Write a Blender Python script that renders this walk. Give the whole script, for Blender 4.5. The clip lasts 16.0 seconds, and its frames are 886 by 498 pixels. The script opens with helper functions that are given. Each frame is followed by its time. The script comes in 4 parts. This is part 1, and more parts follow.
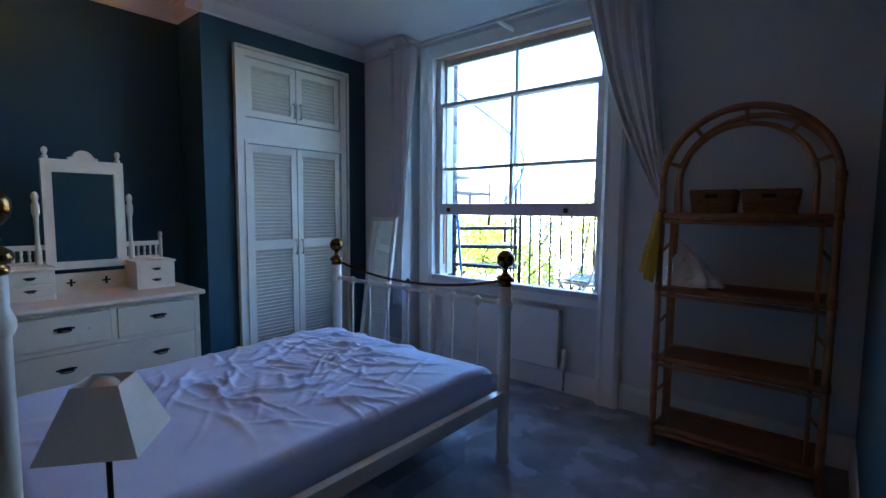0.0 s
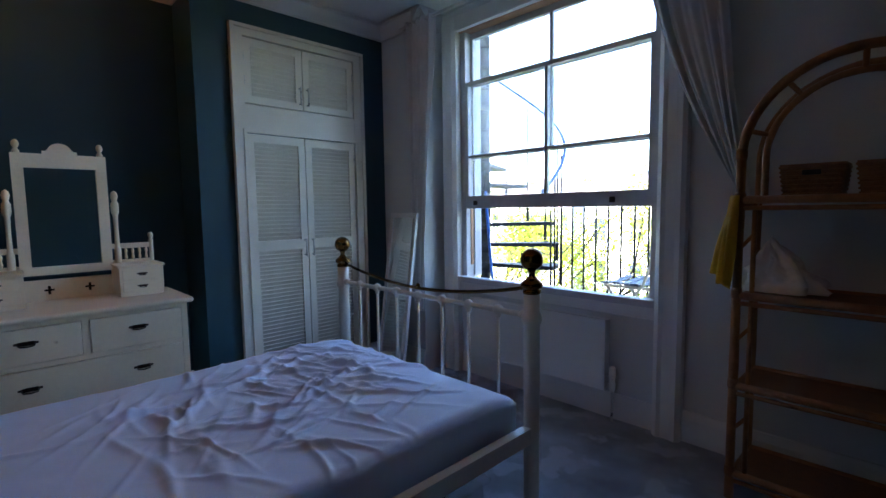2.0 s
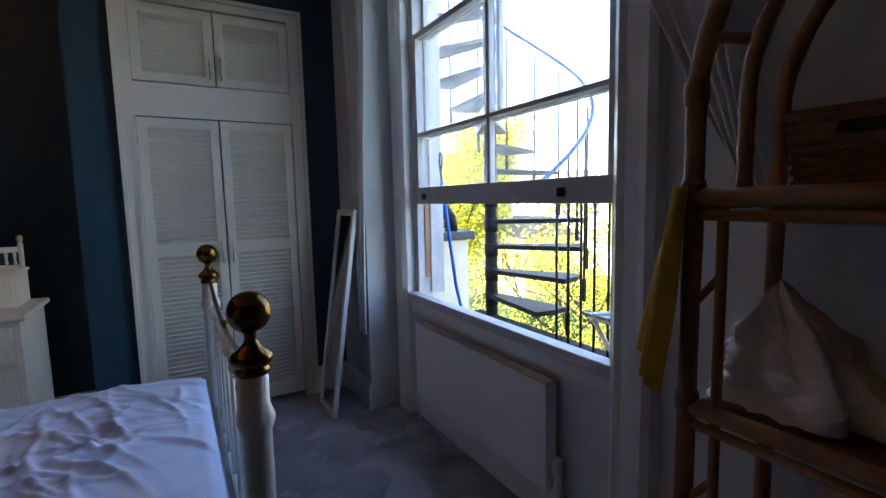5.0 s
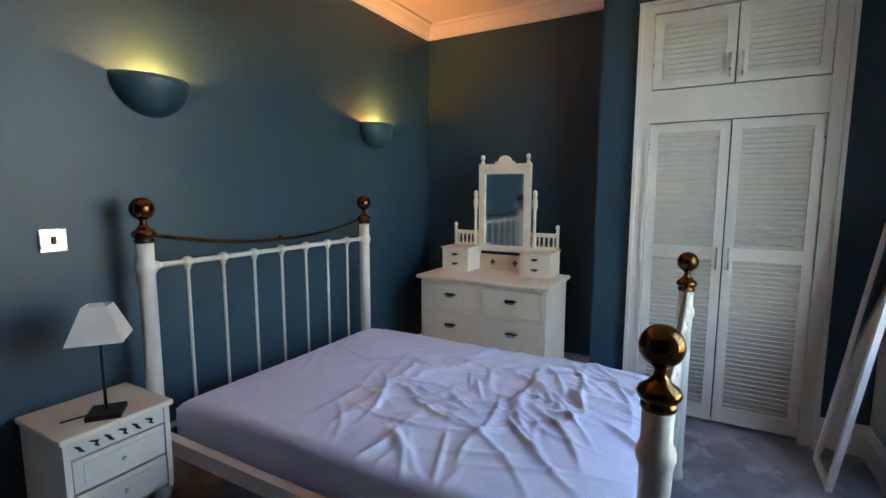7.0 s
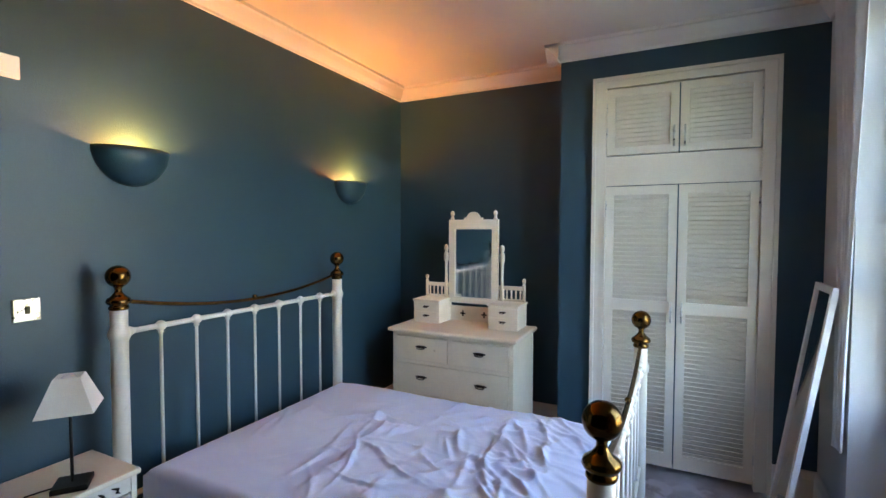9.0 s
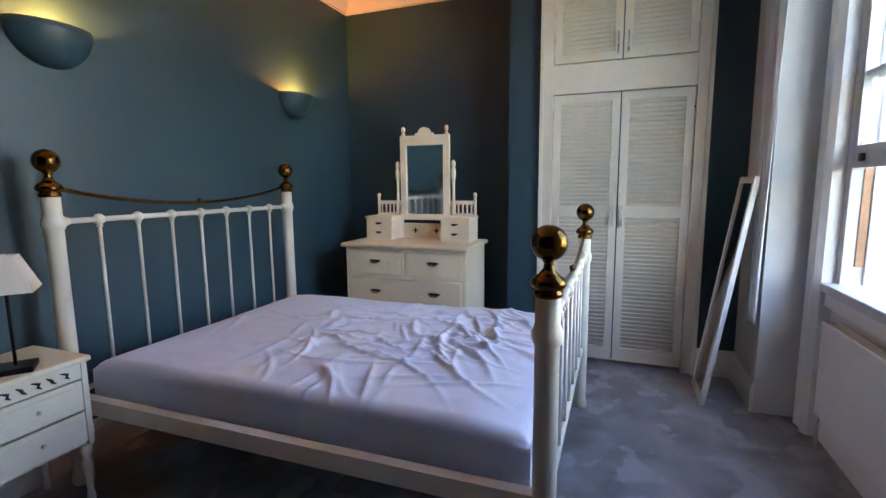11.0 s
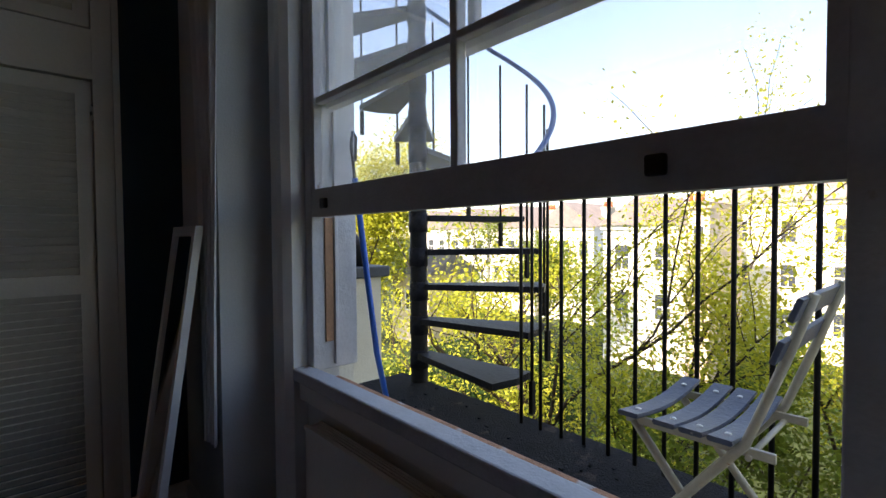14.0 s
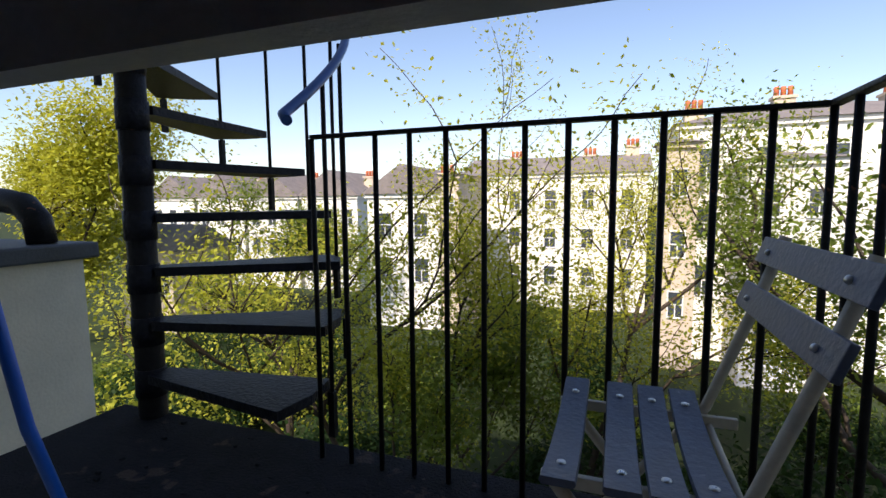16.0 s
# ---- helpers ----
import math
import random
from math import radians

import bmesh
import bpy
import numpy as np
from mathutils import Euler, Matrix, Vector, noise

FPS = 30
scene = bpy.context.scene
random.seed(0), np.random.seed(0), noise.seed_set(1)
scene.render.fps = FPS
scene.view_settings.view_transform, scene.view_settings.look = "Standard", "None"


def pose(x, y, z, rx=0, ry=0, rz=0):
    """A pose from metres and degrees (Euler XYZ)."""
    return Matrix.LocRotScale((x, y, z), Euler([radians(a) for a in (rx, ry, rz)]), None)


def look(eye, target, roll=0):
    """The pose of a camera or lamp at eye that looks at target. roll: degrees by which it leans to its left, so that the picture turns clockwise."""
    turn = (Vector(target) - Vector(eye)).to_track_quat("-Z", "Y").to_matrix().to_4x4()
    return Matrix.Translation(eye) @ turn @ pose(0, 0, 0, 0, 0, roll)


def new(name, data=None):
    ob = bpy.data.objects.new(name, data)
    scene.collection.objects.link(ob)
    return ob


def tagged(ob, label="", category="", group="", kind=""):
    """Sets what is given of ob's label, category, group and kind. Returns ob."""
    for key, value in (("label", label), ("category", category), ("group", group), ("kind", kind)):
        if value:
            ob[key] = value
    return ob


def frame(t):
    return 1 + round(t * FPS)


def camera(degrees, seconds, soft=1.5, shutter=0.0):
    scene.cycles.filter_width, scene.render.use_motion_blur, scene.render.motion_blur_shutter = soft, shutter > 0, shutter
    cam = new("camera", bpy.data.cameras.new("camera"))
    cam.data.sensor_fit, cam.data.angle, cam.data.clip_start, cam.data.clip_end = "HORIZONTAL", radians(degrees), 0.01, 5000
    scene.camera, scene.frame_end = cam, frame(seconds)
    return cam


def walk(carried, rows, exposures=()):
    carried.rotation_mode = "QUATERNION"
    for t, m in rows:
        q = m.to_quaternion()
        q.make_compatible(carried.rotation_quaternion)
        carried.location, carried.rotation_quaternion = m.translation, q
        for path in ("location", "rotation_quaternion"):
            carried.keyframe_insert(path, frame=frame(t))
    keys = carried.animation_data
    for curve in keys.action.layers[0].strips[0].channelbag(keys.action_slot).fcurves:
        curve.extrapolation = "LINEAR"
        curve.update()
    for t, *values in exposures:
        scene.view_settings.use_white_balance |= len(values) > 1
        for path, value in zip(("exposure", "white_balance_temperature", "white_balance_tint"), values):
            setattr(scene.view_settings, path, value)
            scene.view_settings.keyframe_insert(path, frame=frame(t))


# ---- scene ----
cam = camera(86.6, 16.0)
PATH = [
    (0.0, (0.666, 0.430, 1.349), (-0.618, 1.954, 1.182), 0.4),
    (0.5, (0.620, 0.520, 1.310), (-0.810, 1.912, 1.169), 0.7),
    (1.0, (0.567, 0.548, 1.315), (-0.817, 1.979, 1.124), 0.7),
    (1.5, (0.506, 0.660, 1.305), (-0.878, 2.087, 1.083), 0.0),
    (2.0, (0.466, 0.912, 1.305), (-0.965, 2.299, 1.135), -0.8),
    (2.5, (0.467, 1.2, 1.323), (-0.821, 2.716, 1.117), -2.1),
    (3.0, (0.461, 1.466, 1.315), (-0.502, 3.207, 1.116), -2.9),
    (3.2, (0.498, 1.571, 1.306), (-0.408, 3.341, 1.096), -3.7),
    (5.3, (0.428, 2.470, 1.348), (-1.470, 3.053, 1.111), -0.4),
    (5.5, (0.419, 2.540, 1.362), (-1.546, 2.797, 1.087), -0.3),
    (6.0, (0.448, 2.652, 1.387), (-1.501, 2.326, 1.079), -1.2),
    (6.5, (0.439, 2.571, 1.404), (-1.445, 1.949, 1.147), -0.7),
    (7.0, (0.424, 2.558, 1.417), (-1.307, 1.585, 1.179), 0.1),
    (7.5, (0.445, 2.575, 1.489), (-1.231, 1.491, 1.372), 0.6),
    (8.0, (0.475, 2.609, 1.573), (-1.253, 1.604, 1.624), 0.5),
    (8.2, (0.482, 2.620, 1.583), (-1.267, 1.650, 1.618), 0.5),
    (10.3, (0.559, 2.643, 1.349), (-1.265, 1.858, 1.115), 0.4),
    (10.5, (0.566, 2.643, 1.309), (-1.270, 1.894, 1.051), 0.4),
    (11.0, (0.564, 2.649, 1.242), (-1.295, 1.960, 0.975), -0.5),
    (11.5, (0.437, 2.645, 1.249), (-1.487, 2.185, 0.958), -1.1),
    (12.0, (0.232, 2.616, 1.307), (-1.741, 2.817, 1.050), -0.5),
    (12.5, (0.162, 2.607, 1.335), (-1.722, 3.222, 1.068), -0.7),
    (13.0, (-0.032, 2.647, 1.326), (-1.845, 3.459, 1.089), -1.0),
    (13.5, (-0.300, 2.770, 1.298), (-2.064, 3.700, 1.133), -0.7),
    (14.0, (-0.528, 2.870, 1.240), (-2.020, 4.200, 1.179), -0.4),
    (14.5, (-0.767, 3.052, 1.259), (-1.999, 4.619, 1.097), 0.5),
    (15.0, (-0.860, 3.205, 1.256), (-1.913, 4.895, 1.069), -2.4),
    (15.5, (-0.942, 3.267, 1.237), (-1.890, 5.015, 1.024), -2.2),
    (16.0, (-1.039, 3.351, 1.185), (-1.720, 5.221, 0.987), -0.5),
]
EXPOSURES = [(0.0, 4.0, 5150, 9), (1.0, 3.55, 5700, 11), (2.0, 3.65, 5900, 10), (2.5, 3.45, 6000, 10), (3.0, 4.0, 6100, 11), (3.2, 4.0, 6100, 11), (5.3, 3.5, 6600, 17), (5.5, 3.55, 6600, 17), (6.0, 4.7, 7000, 13),
             (7.0, 4.7, 7400, 12), (8.2, 5.0, 7050, 11), (10.3, 4.95, 7900, 17), (11.5, 4.8, 7900, 18), (12.0, 4.75, 7900, 19), (12.5, 3.45, 7300, 18), (13.5, 2.15, 7600, 18), (14.5, 1.5, 7700, 18),
             (15.0, 1.15, 7300, 18), (15.5, 1.0, 7000, 18), (16.0, 0.5, 6700, 18)]
walk(cam, [(t, look(eye, target, roll)) for t, eye, target, roll in PATH], EXPOSURES)
SCONCE_W = 1.45

# ---- world, sun, exposure ----
SUN_EL, SUN_ROT = radians(46), radians(188)
world = bpy.data.worlds.new("world")
scene.world = world
world.use_nodes = True
wn = world.node_tree
sky = wn.nodes.new("ShaderNodeTexSky")
sky.sky_type, sky.sun_disc = "NISHITA", False
sky.sun_elevation, sky.sun_rotation = SUN_EL, SUN_ROT
sky.air_density, sky.dust_density, sky.ozone_density = 1.0, 0.6, 1.2
wn.links.new(sky.outputs[0], wn.nodes["Background"].inputs[0])
wn.nodes["Background"].inputs[1].default_value = 0.15
sun = new("sun", bpy.data.lights.new("sun", "SUN"))
sun.data.energy, sun.data.angle, sun.data.color = 5.0, radians(0.5), (1.0, 0.93, 0.82)
sun_from = Vector((math.sin(SUN_ROT) * math.cos(SUN_EL), math.cos(SUN_ROT) * math.cos(SUN_EL), math.sin(SUN_EL)))
sun.matrix_world = look(sun_from * 40, (0, 0, 0))


# ---- materials ----
def mat(name, base, rough=0.6, metal=0.0, var=0.12, scale=8.0, bump=0.1, fine=90.0, emit=None, power=0.0, sheen=0.0, wear=None, island=0.0, rand=0.0):
    """A painted, woven or stony surface: two scales of variation, fine relief, optional worn patches."""
    m = bpy.data.materials.new(name)
    m.use_nodes = True
    t, n, l = m.node_tree, m.node_tree.nodes, m.node_tree.links
    b = n["Principled BSDF"]
    b.inputs["Roughness"].default_value, b.inputs["Metallic"].default_value = rough, metal
    co = n.new("ShaderNodeTexCoord")
    big, small = n.new("ShaderNodeTexNoise"), n.new("ShaderNodeTexNoise")
    for q, s in ((big, scale), (small, fine)):
        q.inputs["Scale"].default_value, q.inputs["Detail"].default_value = s, 5
        l.new(co.outputs["Object"], q.inputs["Vector"])
    mix = n.new("ShaderNodeMix")
    mix.data_type = "RGBA"
    mix.inputs[6].default_value = (*[c * (1 - var) for c in base], 1)
    mix.inputs[7].default_value = (*[min(c * (1 + var), 1) for c in base], 1)
    avg = n.new("ShaderNodeMath")
    avg.operation = "MULTIPLY_ADD"
    avg.inputs[1].default_value, avg.inputs[2].default_value = 0.35, 0.0
    l.new(small.outputs[0], avg.inputs[0])
    add = n.new("ShaderNodeMath")
    add.operation = "MULTIPLY_ADD"
    add.inputs[1].default_value = 0.65
    l.new(big.outputs[0], add.inputs[0])
    l.new(avg.outputs[0], add.inputs[2])
    ramp = n.new("ShaderNodeMapRange")
    ramp.inputs[1].default_value, ramp.inputs[2].default_value = 0.3, 0.7
    l.new(add.outputs[0], ramp.inputs[0])
    l.new(ramp.outputs[0], mix.inputs[0])
    out = mix.outputs[2]
    if wear:
        w = n.new("ShaderNodeTexNoise")
        w.inputs["Scale"].default_value, w.inputs["Detail"].default_value = wear[1], 8
        l.new(co.outputs["Object"], w.inputs["Vector"])
        r = n.new("ShaderNodeMapRange")
        r.inputs[1].default_value, r.inputs[2].default_value = wear[2], wear[2] + 0.05
        l.new(w.outputs[0], r.inputs[0])
        mw = n.new("ShaderNodeMix")
        mw.data_type = "RGBA"
        mw.inputs[7].default_value = (*wear[0], 1)
        l.new(r.outputs[0], mw.inputs[0])
        l.new(out, mw.inputs[6])
        out = mw.outputs[2]
    if island or rand:
        src = n.new("ShaderNodeNewGeometry").outputs["Random Per Island"] if island else n.new("ShaderNodeObjectInfo").outputs["Random"]
        k = island or rand
        h = n.new("ShaderNodeHueSaturation")
        v = n.new("ShaderNodeMapRange")
        v.inputs[3].default_value, v.inputs[4].default_value = 1 - k, 1 + k
        l.new(src, v.inputs[0])
        l.new(v.outputs[0], h.inputs["Value"])
        l.new(out, h.inputs["Color"])
        out = h.outputs[0]
    l.new(out, b.inputs["Base Color"])
    rr = n.new("ShaderNodeMapRange")
    rr.inputs[3].default_value, rr.inputs[4].default_value = max(rough - 0.08, 0.02), min(rough + 0.1, 1)
    l.new(big.outputs[0], rr.inputs[0])
    l.new(rr.outputs[0], b.inputs["Roughness"])
    if bump:
        bu = n.new("ShaderNodeBump")
        bu.inputs["Strength"].default_value, bu.inputs["Distance"].default_value = bump, 0.01
        l.new(small.outputs[0], bu.inputs["Height"])
        l.new(bu.outputs[0], b.inputs["Normal"])
    if sheen:
        b.inputs["Sheen Weight"].default_value = sheen
    if emit:
        b.inputs["Emission Color"].default_value, b.inputs["Emission Strength"].default_value = (*emit, 1), power
    return m


def leafy(name, base, vary=0.35):
    m = mat(name, base, 0.55, var=0.2, scale=0.6, bump=0, island=vary)
    n, l = m.node_tree.nodes, m.node_tree.links
    b = n["Principled BSDF"]
    tr = n.new("ShaderNodeBsdfTranslucent")
    tr.inputs[0].default_value = (base[0] * 1.6, base[1] * 1.5, base[2], 1)
    mx = n.new("ShaderNodeMixShader")
    mx.inputs[0].default_value = 0.45
    l.new(b.outputs[0], mx.inputs[1])
    l.new(tr.outputs[0], mx.inputs[2])
    l.new(mx.outputs[0], n["Material Output"].inputs[0])
    return m


def glassy(name):
    m = bpy.data.materials.new(name)
    m.use_nodes = True
    n, l = m.node_tree.nodes, m.node_tree.links
    t, g, mx, lw = n.new("ShaderNodeBsdfTransparent"), n.new("ShaderNodeBsdfGlossy"), n.new("ShaderNodeMixShader"), n.new("ShaderNodeFresnel")
    t.inputs[0].default_value = (0.975, 0.98, 0.985, 1)
    g.inputs["Roughness"].default_value = 0.02
    lw.inputs[0].default_value = 1.45
    cap = n.new("ShaderNodeMath")
    cap.operation = "MINIMUM"
    cap.inputs[1].default_value = 0.09
    l.new(lw.outputs[0], cap.inputs[0])
    l.new(cap.outputs[0], mx.inputs[0])
    l.new(t.outputs[0], mx.inputs[1])
    l.new(g.outputs[0], mx.inputs[2])
    co, dust, amount = n.new("ShaderNodeTexCoord"), n.new("ShaderNodeTexNoise"), n.new("ShaderNodeMapRange")
    dust.inputs["Scale"].default_value, dust.inputs["Detail"].default_value = 7.0, 6
    l.new(co.outputs["Object"], dust.inputs["Vector"])
    amount.inputs[1].default_value, amount.inputs[2].default_value = 0.3, 0.75
    amount.inputs[3].default_value, amount.inputs[4].default_value = 0.03, 0.11
    l.new(dust.outputs[0], amount.inputs[0])
    film, layer = n.new("ShaderNodeBsdfTranslucent"), n.new("ShaderNodeMixShader")
    film.inputs[0].default_value = (0.85, 0.87, 0.9, 1)
    l.new(amount.outputs[0], layer.inputs[0])
    l.new(mx.outputs[0], layer.inputs[1])
    l.new(film.outputs[0], layer.inputs[2])
    l.new(layer.outputs[0], n["Material Output"].inputs[0])
    return m


BLUE = mat("blue_wall_paint", (0.021, 0.063, 0.089), 0.40, var=0.10, scale=1.5, bump=0.12, fine=160)
WHITE_WALL = mat("white_wall_paint", (0.64, 0.65, 0.65), 0.7, var=0.06, scale=1.2, bump=0.1, fine=120)
CEIL = mat("ceiling_paint", (0.70, 0.70, 0.68), 0.8, var=0.03, scale=1.0, bump=0.06)
TRIM = mat("white_gloss_paint", (0.76, 0.75, 0.73), 0.38, var=0.05, scale=5, bump=0.06)
CARPET = mat("grey_carpet", (0.30, 0.32, 0.375), 0.95, var=0.55, scale=5.0, bump=1.0, fine=420, sheen=0.3, wear=((0.46, 0.49, 0.56), 4.5, 0.54))
CREAM = mat("cream_distressed_paint", (0.82, 0.74, 0.58), 0.45, var=0.06, scale=6, bump=0.1, fine=60, wear=((0.35, 0.24, 0.13), 9, 0.74))
LOUVRE = mat("white_louvre_paint", (0.72, 0.675, 0.59), 0.42, var=0.06, scale=5, bump=0.06)
BEDWHITE = mat("cream_enamel", (0.74, 0.69, 0.60), 0.3, var=0.05, scale=12, bump=0.05)
BRASS = mat("aged_brass", (0.15, 0.08, 0.022), 0.13, 1.0, var=0.3, scale=25, bump=0.04)
SHEET = mat("lavender_white_sheet", (0.645, 0.745, 1.0), 0.85, var=0.04, scale=5, bump=0.22, fine=300, sheen=0.25)
CANE = mat("rattan_cane", (0.30, 0.13, 0.045), 0.42, var=0.35, scale=14, bump=0.2, fine=70)
CANE_DARK = mat("rattan_binding", (0.24, 0.10, 0.035), 0.5, var=0.3, scale=30, bump=0.3)
WEAVE = mat("woven_shelf", (0.20, 0.085, 0.03), 0.55, var=0.3, scale=20, bump=0.6, fine=140)
BASKET = mat("basket_weave", (0.26, 0.12, 0.045), 0.6, var=0.35, scale=30, bump=0.8, fine=120)
DARKMETAL = mat("dark_drawer_metal", (0.05, 0.04, 0.035), 0.35, 0.9, var=0.3, scale=60, bump=0.1)
STEEL = mat("brushed_steel", (0.6, 0.6, 0.58), 0.28, 1.0, var=0.08, scale=40, bump=0.03)
CURTAIN = mat("white_curtain_cloth", (0.72, 0.71, 0.72), 0.85, var=0.05, scale=6, bump=0.3, fine=350, sheen=0.2)
YELLOW = mat("mustard_cloth", (0.52, 0.32, 0.02), 0.85, var=0.25, scale=10, bump=0.4, fine=200)
LINEN = mat("crumpled_white_linen", (0.84, 0.80, 0.77), 0.85, var=0.1, scale=20, bump=0.3, fine=200)
SHADE = mat("parchment_shade", (0.78, 0.74, 0.66), 0.75, var=0.04, scale=8, bump=0.25, fine=260)
BLACKM = mat("dark_bronze_metal", (0.03, 0.027, 0.025), 0.4, 0.8, var=0.3, scale=30, bump=0.08)
PLASTIC = mat("white_plastic", (0.8, 0.79, 0.77), 0.3, var=0.02, scale=10, bump=0.0)
BULB = mat("warm_bulb", (1, 0.8, 0.5), 0.4, bump=0, emit=(1.0, 0.52, 0.16), power=25.0)
FROST = mat("unlit_bulb", (0.75, 0.75, 0.75), 0.25, bump=0, var=0.03)
WOODRAW = mat("bare_wood_head", (0.45, 0.24, 0.13), 0.6, var=0.3, scale=9, bump=0.2)
SASHW = mat("weathered_white_sash", (0.56, 0.56, 0.57), 0.5, var=0.12, scale=14, bump=0.2, wear=((0.30, 0.22, 0.16), 16, 0.72))
BRICKSILL = mat("terracotta_sill", (0.52, 0.25, 0.14), 0.85, var=0.35, scale=22, bump=0.7, wear=((0.62, 0.60, 0.57), 12, 0.58))
RENDER = mat("cream_render", (0.66, 0.61, 0.50), 0.85, var=0.12, scale=3, bump=0.3, fine=60)
IRON = mat("black_painted_iron", (0.012, 0.011, 0.012), 0.5, 0.0, var=0.5, scale=20, bump=0.25, wear=((0.10, 0.045, 0.025), 22, 0.66))
TREAD = mat("worn_black_tread", (0.016, 0.016, 0.022), 0.5, var=0.5, scale=24, bump=0.6, fine=60)
ASPHALT = mat("roofing_felt", (0.015, 0.015, 0.018), 0.85, var=0.45, scale=9, bump=0.9, fine=120, wear=((0.055, 0.042, 0.038), 10, 0.64))
CHAIRSLAT = mat("grey_painted_slat", (0.075, 0.09, 0.135), 0.5, var=0.25, scale=16, bump=0.25, wear=((0.45, 0.43, 0.42), 26, 0.7))
CHAIRLEG = mat("cream_peeling_metal", (0.48, 0.43, 0.34), 0.5, var=0.15, scale=22, bump=0.2, wear=((0.33, 0.13, 0.05), 25, 0.70))
BLUEMETAL = mat("blue_paint_metal", (0.03, 0.09, 0.28), 0.4, 0.1, var=0.2, scale=12, bump=0.08)
BLUEPOLE = mat("blue_plastic_pole", (0.01, 0.11, 0.48), 0.35, var=0.1, scale=10, bump=0.03)
LEAD = mat("lead_coping", (0.06, 0.065, 0.075), 0.6, var=0.3, scale=8, bump=0.3)
GLASS = glassy("window_glass")
MIRROR = mat("mirror_silver", (0.86, 0.88, 0.88), 0.02, 1.0, var=0.01, bump=0)
MIRROR.node_tree.nodes["Principled BSDF"].inputs["Roughness"].default_value = 0.01
FACADE = mat("white_stucco", (0.80, 0.77, 0.70), 0.85, var=0.08, scale=0.5, bump=0.2, fine=8)
# buff walls and chimneys; also the painted shade on two far side walls
FACADE2 = mat("buff_and_shaded_stucco", (0.56, 0.46, 0.35), 0.85, var=0.12, scale=0.5, bump=0.2, fine=8)
SLATE = mat("brown_roof_tiles", (0.19, 0.165, 0.155), 0.8, var=0.25, scale=1.5, bump=0.5, fine=6)
TERRA = mat("red_chimney_pot", (0.55, 0.16, 0.07), 0.8, var=0.2, scale=4)
FARGLASS = mat("dark_window_glass", (0.05, 0.06, 0.07), 0.1, var=0.2, scale=1, bump=0)
BARK = mat("tree_bark", (0.055, 0.042, 0.032), 0.9, var=0.35, scale=6, bump=0.6, fine=30)
TUFT = leafy("silver_grey_leaf", (0.16, 0.18, 0.17))
LEAF_Y = leafy("spring_leaf_yellow", (0.36, 0.37, 0.045))
LEAF_G = leafy("leaf_green", (0.14, 0.19, 0.032))
# near-black green that carries the house's shade over the lower garden
LEAF_D = leafy("leaf_dark_shaded", (0.024, 0.052, 0.013))
GRASS = mat("garden_grass", (0.024, 0.036, 0.012), 0.95, var=0.45, scale=0.8, bump=0.8, fine=25)
HALLP = mat("hall_paint", (0.6, 0.58, 0.55), 0.7, var=0.05, scale=2)
CLEARP = mat("clear_plastic_box", (0.55, 0.58, 0.62), 0.25, var=0.05, scale=6, bump=0.02)
CLEARP.node_tree.nodes["Principled BSDF"].inputs["Alpha"].default_value = 0.22


for dull in (ASPHALT, GRASS, BARK, LEAF_Y, LEAF_G, LEAF_D, TREAD, IRON, CARPET):
    dull.node_tree.nodes["Principled BSDF"].inputs["Specular IOR Level"].default_value = 0.15


# ---- mesh helpers ----
def bm_box(x0, y0, z0, x1, y1, z1, bevel=0.0, bm=None):
    bm = bm or bmesh.new()
    r = bmesh.ops.create_cube(bm, size=1)
    bmesh.ops.scale(bm, vec=(x1 - x0, y1 - y0, z1 - z0), verts=r["verts"])
    bmesh.ops.translate(bm, vec=((x0 + x1) / 2, (y0 + y1) / 2, (z0 + z1) / 2), verts=r["verts"])
    if bevel:
        ed = list({e for v in r["verts"] for e in v.link_edges})
        bmesh.ops.bevel(bm, geom=ed, offset=bevel, segments=2, affect="EDGES", profile=0.5)
    return bm


def bm_tube(pts, radius, sides=10, bm=None, cap=True):
    """A round bar along points; radius is one number or one for each point."""
    bm = bm or bmesh.new()
    pts = [Vector(p) for p in pts]
    rad = radius if isinstance(radius, (list, tuple)) else [radius] * len(pts)
    rings, ref = [], None
    for i, p in enumerate(pts):
        d = (pts[min(i + 1, len(pts) - 1)] - pts[max(i - 1, 0)]).normalized()
        if ref is None:
            ref = d.orthogonal().normalized()
        ref = (ref - d * ref.dot(d)).normalized()
        other = d.cross(ref)
        rings.append([bm.verts.new(p + (ref * math.cos(a) + other * math.sin(a)) * rad[i]) for a in [2 * math.pi * k / sides for k in range(sides)]])
    for a, b in zip(rings, rings[1:]):
        for k in range(sides):
            bm.faces.new((a[k], a[(k + 1) % sides], b[(k + 1) % sides], b[k])).smooth = True
    if cap:
        bm.faces.new(rings[0][::-1])
        bm.faces.new(rings[-1])
    return bm


def bm_lathe(profile, sides=20, at=(0, 0, 0), bm=None):
    """A turned piece from (radius, height) pairs."""
    bm = bm or bmesh.new()
    x, y, z = at
    rings = [[bm.verts.new((x + r * math.cos(2 * math.pi * k / sides), y + r * math.sin(2 * math.pi * k / sides), z + h)) for k in range(sides)] for r, h in profile]
    for a, b in zip(rings, rings[1:]):
        for k in range(sides):
            bm.faces.new((a[k], a[(k + 1) % sides], b[(k + 1) % sides], b[k])).smooth = True
    bm.faces.new(rings[0][::-1])
    bm.faces.new(rings[-1])
    return bm


def ball(r, z, steps=8):
    return [(max(r * math.sin(math.pi * k / steps), 0.001), z - r * math.cos(math.pi * k / steps)) for k in range(steps + 1)]


